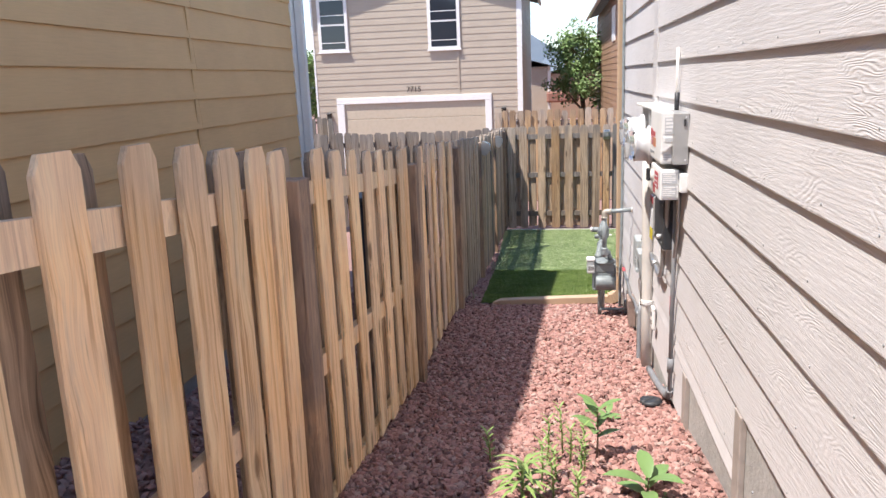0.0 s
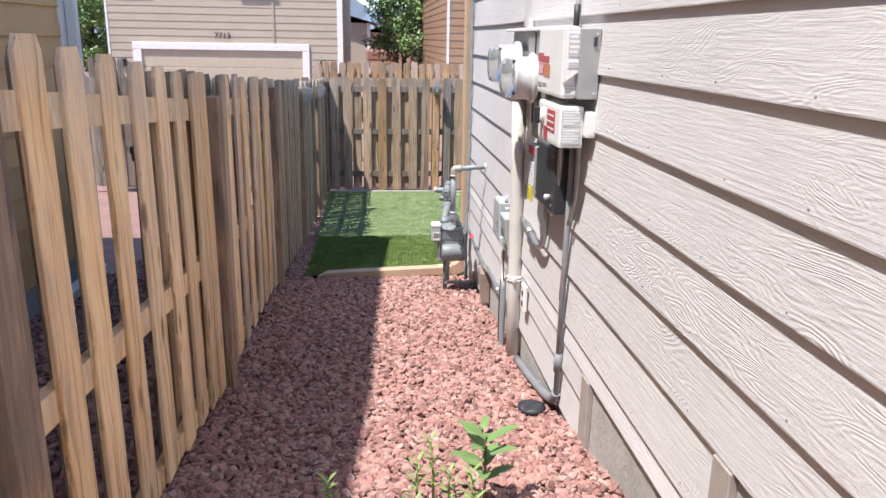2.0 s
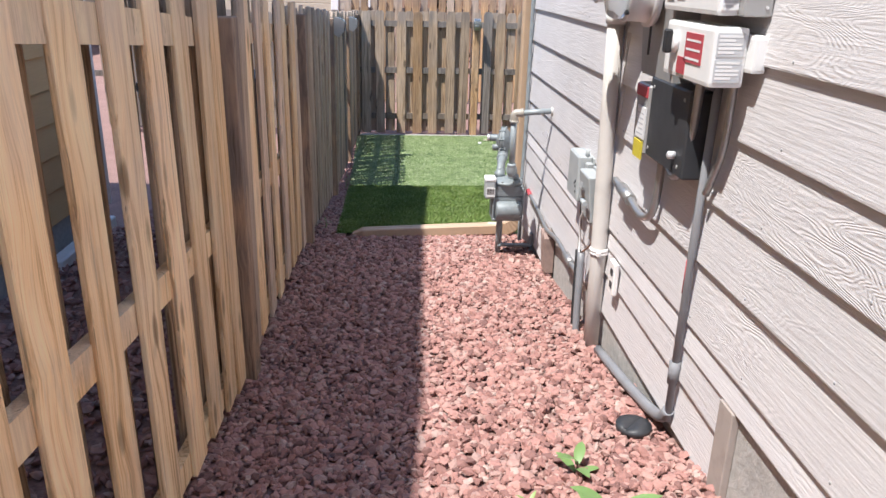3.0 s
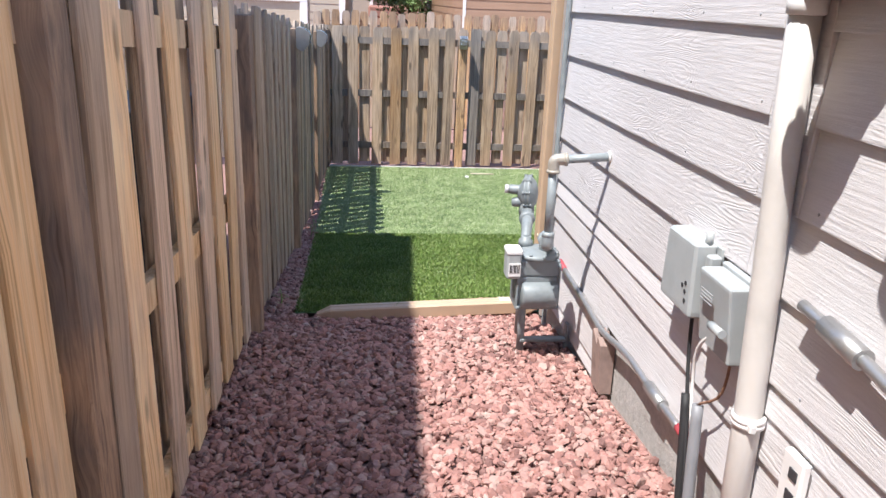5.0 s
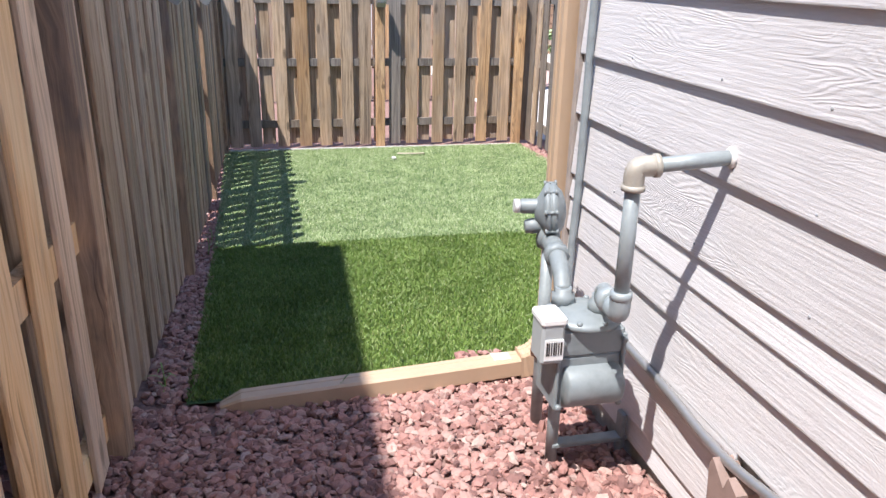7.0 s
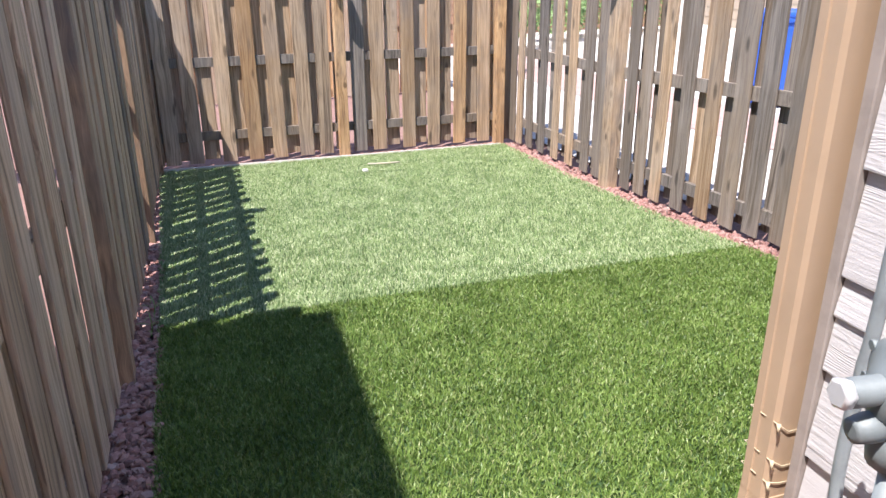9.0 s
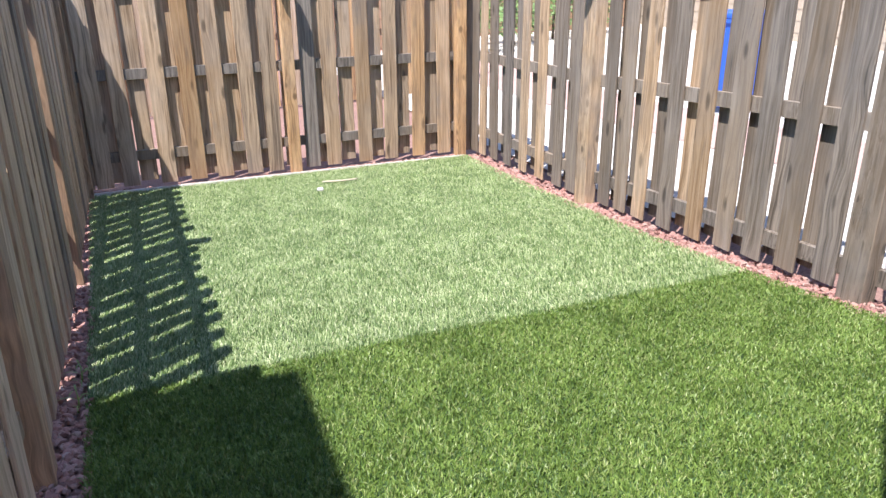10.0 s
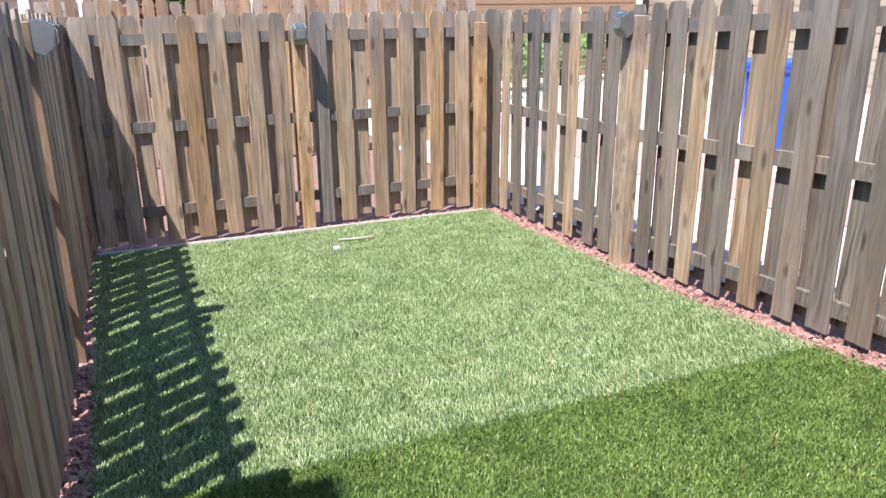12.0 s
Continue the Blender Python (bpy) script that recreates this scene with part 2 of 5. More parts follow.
M["box_steel"] = painted("box_steel", (0.4, 0.4, 0.4), 0.45, 0.35, 0.12)
M["box_white"] = painted("box_white", (0.78, 0.78, 0.77), 0.4, 0, 0.05)
M["box_dark"] = painted("box_dark", (0.035, 0.037, 0.042), 0.5, 0, 0.1)
M["pipe_cream"] = painted("pipe_cream", (0.59, 0.56, 0.525), 0.5, 0, 0.15, 6)
M["conduit_dark"] = painted("conduit_dark", (0.23, 0.235, 0.25), 0.45, 0, 0.15)
M["black_rubber"] = painted("black_rubber", (0.02, 0.02, 0.022), 0.6)
M["red_print"] = painted("red_print", (0.42, 0.06, 0.075), 0.55, 0, 0.05)
M["grey_print"] = painted("grey_print", (0.3, 0.31, 0.32), 0.6, 0, 0.05)
M["pale_print"] = painted("pale_print", (0.5, 0.51, 0.53), 0.6, 0, 0.05)
M["orange_print"] = painted("orange_print", (0.5, 0.2, 0.1), 0.55, 0, 0.05)
M["yellow_tag"] = painted("yellow_tag", (0.6, 0.5, 0.05), 0.5, 0, 0.05)
M["white_print"] = painted("white_print", (0.75, 0.75, 0.75), 0.5, 0, 0.02)
M["downspout"] = painted("downspout", (0.5, 0.36, 0.245), 0.42, 0, 0.1, 5)
M["bin_navy"] = painted("bin_navy", (0.02, 0.028, 0.05), 0.45, 0, 0.1)
M["bin_lid"] = painted("bin_lid", (0.045, 0.047, 0.055), 0.5)
M["bin_blue"] = painted("bin_blue", (0.03, 0.12, 0.55), 0.42, 0, 0.05)
M["roof"] = stone_like("roof", [(0.3, (0.1, 0.09, 0.085)), (0.7, (0.2, 0.18, 0.17))], 0.95, 30, 0.5)
M["roof_red"] = stone_like("roof_red", [(0.3, (0.28, 0.13, 0.1)), (0.7, (0.4, 0.2, 0.15))], 0.95, 12, 0.5)
M["number_dark"] = painted("number_dark", (0.03, 0.025, 0.02), 0.5)
M["hill"] = stone_like("hill", [(0.3, (0.16, 0.2, 0.26)), (0.7, (0.24, 0.28, 0.33))], 1.0, 0.02, 0.1)
M["sun_panel"] = painted("sun_panel", (0.25, 0.3, 0.36), 0.15, 0.2, 0.02)
g = material("window_glass", (0.03, 0.035, 0.045), 0.06)
M["glass_dark"] = g
g = material("lamp_glass", (0.92, 0.94, 0.95), 0.08)
g.node_tree.nodes["Principled BSDF"].inputs["Transmission Weight"].default_value = 0.85
M["glass_clear"] = g


# ---------- mesh helpers ----------
def finish(name, bm, mat, parent=None, label=""):
    me = bpy.data.meshes.new(name)
    bm.to_mesh(me)
    bm.free()
    me.materials.append(M[mat])
    ob = new(name, me)
    if parent is not None:
        ob.parent = parent
    if label:
        ob["label"] = label
    return ob


def part(name, bm, mat, parent, label=""):
    return finish(name, bm, mat, parent, label)


def thing(name, label, category, group="", kind=""):
    return tagged(new(name), label, category, group, kind)


def cuboid(x0, y0, z0, x1, y1, z1, bevel=0.0, bm=None, segments=1):
    own = bmesh.new()
    bmesh.ops.create_cube(own, size=1)
    for v in own.verts:
        v.co = Vector((x0 + (v.co.x + 0.5) * (x1 - x0), y0 + (v.co.y + 0.5) * (y1 - y0), z0 + (v.co.z + 0.5) * (z1 - z0)))
    if bevel:
        bmesh.ops.bevel(own, geom=own.edges[:], offset=bevel, segments=segments, affect='EDGES', profile=0.7)
    if bm is None:
        return own
    me = bpy.data.meshes.new("tmp")
    own.to_mesh(me)
    own.free()
    bm.from_mesh(me)
    bpy.data.meshes.remove(me)
    return bm


def tube(points, radius, sides=10, bm=None, caps=True):
    """A round bar along a line of points; radius may be one number or one for each point."""
    bm = bm or bmesh.new()
    pts = [Vector(p) for p in points]
    radii = radius if isinstance(radius, (list, tuple)) else [radius] * len(pts)
    rings, side = [], None
    for i, p in enumerate(pts):
        d = (pts[min(i + 1, len(pts) - 1)] - pts[max(i - 1, 0)]).normalized()
        if side is None:
            side = d.orthogonal().normalized()
        side = (side - d * side.dot(d)).normalized()
        up = d.cross(side)
        rings.append([bm.verts.new(p + radii[i] * (math.cos(a) * side + math.sin(a) * up)) for a in (2 * math.pi * j / sides for j in range(sides))])
    for a, b in zip(rings, rings[1:]):
        for j in range(sides):
            f = bm.faces.new((a[j], a[(j + 1) % sides], b[(j + 1) % sides], b[j]))
            f.smooth = True
    if caps:
        bm.faces.new(rings[0][::-1])
        bm.faces.new(rings[-1])
    return bm


def bend(points, steps=6):
    """A smooth line through the points."""
    p = [Vector(q) for q in points]
    p = [2 * p[0] - p[1]] + p + [2 * p[-1] - p[-2]]
    out = []
    for a, b, c, d in zip(p, p[1:], p[2:], p[3:]):
        for s in range(steps):
            t = s / steps
            out.append(0.5 * (2 * b + (c - a) * t + (2 * a - 5 * b + 4 * c - d) * t * t + (3 * b - a - 3 * c + d) * t ** 3))
    return out + [p[-2]]


def lathe(profile, centre, axis, sides=24):
    """Turns (radius, along) pairs round an axis."""
    c, d = Vector(centre), Vector(axis).normalized()
    return tube([c + d * h for _, h in profile], [max(r, 0.0005) for r, _ in profile], sides)


# ---------- ground ----------
GROUND_Y = [-60, -6, 0, 1.75, 2.4, 3.3, 4, 5, 6.2, 6.8, 8.8, 10, 11.3, 13.3, 16, 26, 60, 400]
GROUND_Z = [2.6, 1.2, 0.66, 0.49, 0.41, 0.25, 0.15, 0.07, -0.05, -0.15, -0.40, -0.52, -0.60, -0.69, -0.75, -0.85, -1.2, -3]


def ground_z(x, y):
    z = np.interp(y, GROUND_Y, GROUND_Z)
    z = z + np.interp(y, [1, 3.3, 5.5, 6.8], [0.09, 0.07, 0.03, 0.0]) * np.clip(x / 0.75, -1, 1)
    return z + np.interp(x, [3.0, 7.0, 40], [0, 0.36, 0.8]) * np.clip((y - 2) / 4, 0, 1)


def mesh_from_arrays(name, verts, faces, mat, smooth=False):
    """verts (n, 3), faces (m, k) as arrays."""
    me = bpy.data.meshes.new(name)
    m, k = faces.shape
    me.vertices.add(len(verts)); me.loops.add(m * k); me.polygons.add(m)
    me.vertices.foreach_set("co", verts.astype(np.float32).ravel())
    me.loops.foreach_set("vertex_index", faces.astype(np.int32).ravel())
    me.polygons.foreach_set("loop_start", np.arange(0, m * k, k, dtype=np.int32))
    me.polygons.foreach_set("loop_total", np.full(m, k, dtype=np.int32))
    me.polygons.foreach_set("use_smooth", np.full(m, smooth))
    me.update(calc_edges=True)
    me.validate()
    me.materials.append(M[mat])
    return me


def sheet(name, xs, ys, mat, lift=0.0, rough=0.0):
    gx, gy = np.meshgrid(xs, ys)
    gz = ground_z(gx, gy) + lift + rough * np.random.uniform(-1, 1, gx.shape)
    v = np.stack([gx.ravel(), gy.ravel(), gz.ravel()], 1)
    n = len(xs)
    i = np.arange((len(ys) - 1) * n).reshape(-1, n)[:, :-1].ravel()
    return new(name, mesh_from_arrays(name, v, np.stack([i, i + 1, i + n + 1, i + n], 1), mat, True))


xs = np.concatenate([[-400, -120, -40, -15, -8], np.linspace(-5, 5, 60), [6, 7, 8, 10, 15, 40, 120, 400]])
ys = np.concatenate([[-60, -20, -10], np.linspace(-6, 16, 110), [18, 22, 26, 30, 40, 60, 120, 400]])
ground = tagged(sheet("ground", xs, ys, "soil", -0.022), "bare reddish soil under the stone mulch", "ground", kind="structure")

# ---------- this house (pale grey lap siding) ----------
W, LAP, LINE = 0.674, 0.2032, 1.125
CORNER_Y = 6.56
house_wall = tagged(finish("wall_east", cuboid(W + 0.012, -8, -1.2, 9.0, CORNER_Y, 3.0), "concrete"),
                    "pale grey lap-sided house wall above a concrete foundation", "wall", kind="structure")


def lap_board(name, y0, y1, z0, mat, parent, x_face, out=-1, thick=0.018, height=None, axis="Y"):
    """One lap board: its foot stands proud, its head is tucked behind the board above."""
    h = (height or LAP) + 0.012
    n = max(2, int((y1 - y0) / 0.5))
    prof = [(0.0, 0.0), (out * thick, 0.0), (out * (thick + 0.0006), 0.004), (out * 0.004, h), (0.0, h)]
    bm = bmesh.new()
    rows = []
    for i in range(n + 1):
        y = y0 + (y1 - y0) * i / n
        dz = 0.0016 * math.sin(y * 2.3 + z0 * 9)
        rows.append([bm.verts.new(((x_face + u, y, z0 + w + dz) if axis == "Y" else (y, x_face + u, z0 + w + dz))) for u, w in prof])
    for a, b in zip(rows, rows[1:]):
        for j in range(len(prof) - 1):
            bm.faces.new((a[j], a[j + 1], b[j + 1], b[j]))
    bm.faces.new(rows[0]); bm.faces.new(rows[-1][::-1])
    bmesh.ops.recalc_face_normals(bm, faces=bm.faces[:])
    return part(name, bm, mat, parent)


# the foot of the siding steps down with the slope
STEPS = [(-8.0, 1.86, 0.93), (1.95, 2.93, 0.635), (3.0, 5.36, 0.335), (5.44, CORNER_Y - 0.01, 0.035)]
for k in range(-6, 9):
    z0 = LINE + LAP * k
    for y0, y1, foot in STEPS:
        top = z0 + LAP
        if top <= foot + 0.02:
            continue
        low = max(z0, foot)
        pieces = [(y0, y1)]
        # runs above the first foot go through; below it they end at the closing boards
        if low >= 0.92:
            if y0 > -8:
                continue
            pieces = [(-8.0, -0.62 if k % 3 else 0.35), (-0.617 if k % 3 else 0.353, 4.27), (4.47, CORNER_Y - 0.01)] if z0 > 1.1 else [(-8.0, 4.45), (4.453, CORNER_Y - 0.01)]
        elif low >= 0.62 and y0 > -8:
            if y0 > 2:
                continue
            pieces = [(1.95, 4.45), (4.453, CORNER_Y - 0.01)]
        elif low >= 0.32 and y0 > 2:
            if y0 > 4:
                continue
            pieces = [(3.0, CORNER_Y - 0.01)]
        for a, b in pieces:
            lap_board("board", a, b, low, "siding_white", house_wall, W + 0.012, height=top - low)

# upright filler board behind the service pipe
part("trim", cuboid(W - 0.006, 4.272, 1.125, W + 0.012, 4.468, 2.95, 0.002), "trim_white", house_wall, "rough-caulked painted filler board")
for y0, z0, z1 in ((1.86, 0.42, 0.935), (2.93, 0.3, 0.64)):
    part("trim", cuboid(W - 0.011, y0, z0, W + 0.012, y0 + 0.088, z1 - 0.008, 0.003), "trim_grey", house_wall, "bare grey closing board at a siding step")
bm = bmesh.new()
out = [(5.345, 0.08), (5.35, 0.29), (5.385, 0.315), (5.4, 0.275), (5.45, 0.325), (5.462, 0.3), (5.455, 0.08)]
near = [bm.verts.new((W - 0.045 - 0.06 * (z - 0.08), y, z)) for y, z in out]
far = [bm.verts.new((W + 0.004, y, z)) for y, z in out]
bm.faces.new(near); bm.faces.new(far[::-1])
for i in range(len(out)):
    bm.faces.new((near[i], near[i - 1], far[i - 1], far[i]))
bmesh.ops.recalc_face_normals(bm, faces=bm.faces[:])
part("trim", bm, "trim_rust", house_wall, "split brown closing board")
part("corner_board", cuboid(W - 0.012, CORNER_Y - 0.008, -0.1, W + 0.1, CORNER_Y + 0.02, 2.95, 0.003), "trim_grey", house_wall)
part("eave", cuboid(0.655, -8.4, 2.98, 9.4, 6.58, 3.08), "white_paint", house_wall)


# ---------- neighbouring tan house behind the fence ----------
LX, LCORNER = -2.4, 6.55
left_house = tagged(finish("wall_west", cuboid(-11, -8, -1.2, LX - 0.012, LCORNER, 5.3), "concrete"),
                    "tan lap-sided neighbouring house with white corner trim", "house", kind="structure")
for k in range(-4, 25):
    z0 = 0.397 + 0.2032 * k
    if z0 < 0.1:
        continue
    cut = 4.42 if k % 2 else 4.36
    for a, b in ((-8.0, 0.6), (0.603, cut), (cut + 0.003, LCORNER - 0.1)):
        lap_board("board", a, b, z0, "siding_tan", left_house, LX - 0.012, out=1, thick=0.02)
part("joint_trim", cuboid(LX, 4.35, 0.3, LX + 0.006, 4.39, 5.2), "siding_tan", left_house)
part("corner_board", cuboid(LX - 0.06, LCORNER - 0.1, -0.2, LX + 0.014, LCORNER + 0.014, 5.2, 0.004), "white_paint", left_house)
roof = bmesh.new()
rv = [roof.verts.new(p) for p in ((-2.12, -8.5, 5.25), (-2.12, 7.3, 5.25), (-6.7, 7.3, 6.7), (-6.7, -8.5, 6.7), (-11.4, -8.5, 5.25), (-11.4, 7.3, 5.25))]
for f in ((0, 1, 2, 3), (3, 2, 5, 4)):
    roof.faces.new([rv[i] for i in f])
bmesh.ops.solidify(roof, geom=roof.faces[:], thickness=0.16)
part("roof", roof, "roof", left_house)
dsp = thing("downspout", "white metal downspout on the tan house corner", "downspout")
part("pipe", cuboid(LX + 0.02, LCORNER - 0.02, 0.12, LX + 0.095, LCORNER + 0.05, 5.2, 0.008), "white_paint", dsp)
part("extension", cuboid(LX + 0.02, LCORNER - 0.9, -0.05, LX + 0.11, LCORNER + 0.05, 0.03, 0.01), "white_paint", dsp)


# ---------- fences ----------
def picket_mesh(name, mat, width=0.14, thick=0.017):
    """Dog-eared board of unit height, foot at the origin; cut corners at the head."""
    w, ear = width / 2, 0.022
    out = [(-w, 0), (w, 0), (w, 0.975), (w - ear, 1.0), (-w + ear, 1.0), (-w, 0.975)]
    bm = bmesh.new()
    front = [bm.verts.new((x, 0, z)) for x, z in out]
    back = [bm.verts.new((x, thick, z)) for x, z in out]
    bm.faces.new(front)
    bm.faces.new(back[::-1])
    for i in range(6):
        j = (i + 1) % 6
        bm.faces.new((front[i], back[i], back[j], front[j]))
    bmesh.ops.recalc_face_normals(bm, faces=bm.faces[:])
    bmesh.ops.bevel(bm, geom=[e for e in bm.edges if abs(e.verts[0].co.y - e.verts[1].co.y) < 1e-6 and e.verts[0].co.z != e.verts[1].co.z], offset=0.003, segments=1, affect='EDGES')
    me = bpy.data.meshes.new(name)
    bm.to_mesh(me)
    bm.free()
    me.materials.append(M[mat])
    return me


PICKETS = {m: picket_mesh("picket", m) for m in ("wood_tan", "wood_brown", "wood_mixed", "wood_worn", "wood_orange", "wood_grey")}


def picket(fence, at, turn, foot, head, mat, rnd, width=1.0):
    ob = new("picket", PICKETS[mat])
    ob.parent = fence
    ob.matrix_basis = pose(at[0], at[1], foot, rnd.uniform(-0.5, 0.5), rnd.uniform(-0.5, 0.5), turn + rnd.uniform(-1, 1)) @ Matrix.Diagonal((width * rnd.uniform(0.97, 1.02), 1, head - foot, 1))
    return ob


def board_between(a, b, height, thick, mat, fence, name="rail"):
    a, b = Vector(a), Vector(b)
    d = (b - a).normalized()
    side = Vector((d.y, -d.x, 0)).normalized() * thick / 2
    up = Vector((0, 0, height / 2))
    bm = bmesh.new()
    r = [[bm.verts.new(p + s * side + u * up) for s, u in ((-1, -1), (1, -1), (1, 1), (-1, 1))] for p in (a, b)]
    for j in range(4):
        bm.faces.new((r[0][j], r[0][(j + 1) % 4], r[1][(j + 1) % 4], r[1][j]))
    bm.faces.new(r[0][::-1]); bm.faces.new(r[1])
    bmesh.ops.recalc_face_normals(bm, faces=bm.faces[:])
    return part(name, bm, mat, fence)


def post_bm(x, y, z0, z1, size=0.09):
    return cuboid(x - size / 2, y - size / 2, z0, x + size / 2, y + size / 2, z1, 0.004)


rnd = random.Random(7)
# fence beside the stone path: near boards pale and new-looking, far ones dark
TOP_Y = [-3, 0.66, 1.43, 2.22, 3.02, 3.6, 4.6, 6.5, 8.7, 11, 13.3]
TOP_Z = [2.35, 1.99, 1.92, 1.85, 1.765, 1.71, 1.65, 1.52, 1.38, 1.27, 1.2]


def left_top(y):
    return float(np.interp(y, TOP_Y, TOP_Z))


FX = -0.872
fence_path = thing("fence_west", "tall shadowbox wood fence, pale near boards, dark far boards", "fence", kind="structure")
left_posts = [-0.35, 1.92, 4.15, 6.37, 8.57, 10.8, 13.02]
front = [-2.9, -2.65, -2.4, -2.15, -1.9, -1.65, -1.4, -1.15, -0.9, -0.65, -0.55, -0.15, 0.12, 0.38, 0.65, 0.92, 1.17, 1.4, 1.58, 1.75, 2.26, 2.5, 2.77, 3.05, 3.34, 3.58, 3.81, 3.99, 4.37, 4.56, 4.83, 5.11, 5.4, 5.65, 5.89, 6.15,
         6.57, 6.76, 6.97, 7.19, 7.41, 7.63, 7.85, 8.08, 8.3, 8.85, 9.07, 9.3, 9.52, 9.74, 9.96, 10.2, 10.42, 10.61, 11.15, 11.37, 11.6, 11.82, 12.04, 12.27, 12.5, 12.72, 12.94, 13.14]


def path_mat(y):
    if y < 4.0:
        return "wood_tan"
    if y < 6.2:
        return "wood_tan" if rnd.random() < 0.6 else "wood_worn"
    if y < 9.0:
        return "wood_worn" if rnd.random() < 0.75 else "wood_brown"
    return "wood_brown" if rnd.random() < 0.75 else "wood_grey"


for y in front:
    g = float(ground_z(-0.85, y))
    picket(fence_path, (FX, y), 90, g + 0.02 + rnd.uniform(0, 0.03), left_top(y) + rnd.uniform(-0.012, 0.012), path_mat(y), rnd)
for a, b in zip(front, front[1:]):
    if b - a > 0.34:
        mids = [a + (b - a) * 0.5]
    else:
        mids = [a + (b - a) * (0.66 if a < 6.3 else 0.5) + rnd.uniform(-0.012, 0.012)]
    for y in mids:
        g = float(ground_z(-0.85, y))
        # near rear boards use darker wood, standing in for the front row's shade
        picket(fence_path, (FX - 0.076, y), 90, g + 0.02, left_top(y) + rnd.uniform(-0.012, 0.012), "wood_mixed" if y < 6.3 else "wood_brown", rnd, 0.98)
for a, b in zip(left_posts, left_posts[1:]):
    ga, gb = left_top(a), left_top(b)
    for drop in (0.17, 0.88, 1.5):
        ya, yb = a - 0.02, b - 0.02
        board_between((FX - 0.036, ya, ga - drop), (FX - 0.036, yb, gb - drop), 0.088, 0.036, "wood_tan" if b < 6.5 else "wood_brown", fence_path)
for y in left_posts:
    g = float(ground_z(-0.85, y))
    x = FX - 0.018
    part("post", post_bm(x, y, g - 0.1, left_top(y) - (0.11 if y < 5 else 0.06), 0.105), "post_brown", fence_path, "dark brown square post")
    if y < 2.5:
        part("post", cuboid(x - 0.05, y + 0.054, g - 0.1, x + 0.045, y + 0.095, left_top(y) - 0.115, 0.003), "post_brown", fence_path)

# fence at the end of the lawn
BY = 13.2
fence_back = thing("fence_north", "weathered brown shadowbox wood fence behind the lawn", "fence", kind="structure")
back_front = [(-0.9, "wood_brown"), (-0.74, "wood_brown"), (-0.52, "wood_brown"), (-0.2, "wood_mixed"), (0.06, "wood_orange"), (0.3, "wood_mixed"), (0.57, "wood_mixed"), (0.77, "wood_mixed"), (1.13, "wood_grey"), (1.34, "wood_mixed"),
              (1.66, "wood_mixed"), (1.93, "wood_mixed"), (2.22, "wood_orange"), (2.5, "wood_mixed"), (2.78, "wood_grey")]
for x, m in back_front:
    g = float(ground_z(x, BY))
    picket(fence_back, (x, BY), 0, g + 0.035, 1.205 + rnd.uniform(-0.012, 0.012), m, rnd, 1.0)
for (a, _), (b, _) in zip(back_front, back_front[1:]):
    picket(fence_back, ((a + b) / 2, BY + 0.058), 0, float(ground_z(a, BY)) + 0.06, 1.2, "wood_brown" if rnd.random() < 0.5 else "wood_mixed", rnd)
for x in (-0.37, 2.48):
    picket(fence_back, (x, BY + 0.058), 0, float(ground_z(x, BY)) + 0.06, 1.2, "wood_mixed", rnd)
for z in (1.02, 0.325, -0.385):
    board_between((-0.95, BY + 0.037, z), (2.8, BY + 0.037, z - 0.005), 0.088, 0.036, "wood_grey", fence_back)
part("post", post_bm(0.95, BY - 0.02, -0.75, 1.09, 0.1), "wood_orange", fence_back, "orange-stained square post")
part("post", post_bm(2.66, BY - 0.03, -0.8, 1.1, 0.1), "wood_orange", fence_back, "orange-stained corner post")
# the run that goes on behind the neighbour's yard
back_run = thing("fence_neighbour", "dark weathered fence run behind the neighbour's yard", "fence", kind="structure")
for i in range(26):
    x = -1.05 - 0.145 * i
    picket(back_run, (x, BY + 0.02 + 0.03 * (i % 2)), 0, -0.6, 1.19 + rnd.uniform(-0.02, 0.02) - 0.03 * math.sin(i / 8), "wood_grey", rnd)
for i in range(5):
    picket(back_run, (-4.25 - 0.12 * i, BY + 0.5), 0, -0.6, 1.5 + rnd.uniform(-0.06, 0.03), "wood_grey", rnd, 0.7)
for z in (0.95, 0.2):
    board_between((-0.97, BY + 0.09, z), (-4.9, BY + 0.09, z), 0.088, 0.036, "wood_grey", back_run)

# fence on the driveway side of the lawn
RX = 2.8
fence_drive = thing("fence_east", "grey weathered shadowbox fence with bright gaps", "fence", kind="structure")
right_front = [13.12, 12.94, 12.67, 12.39, 12.08, 11.77, 11.47, 11.25, 10.77, 10.56, 10.34, 10.05, 9.76, 9.49, 9.25, 9.0, 8.74, 8.3, 8.04, 7.78, 7.52, 7.26, 7.0]


def right_top(y):
    return float(np.interp(y, [6.5, 9.0, 11, 13.2], [1.55, 1.36, 1.26, 1.2]))


for y in right_front:
    g = float(ground_z(RX, y))
    picket(fence_drive, (RX, y), -90, g + 0.04, right_top(y), "wood_grey" if rnd.random() < 0.8 else "wood_mixed", rnd, 1.0)
for a, b in zip(right_front, right_front[1:]):
    y = a + (b - a) * 0.43
    if a - b > 0.5:
        y = a - 0.14
    picket(fence_drive, (RX + 0.058, y), -90, float(ground_z(RX, y)) + 0.07, right_top(y), "wood_grey" if rnd.random() < 0.6 else "wood_mixed", rnd, 1.0)
right_posts = [13.1, 11.0, 8.52, 6.7]
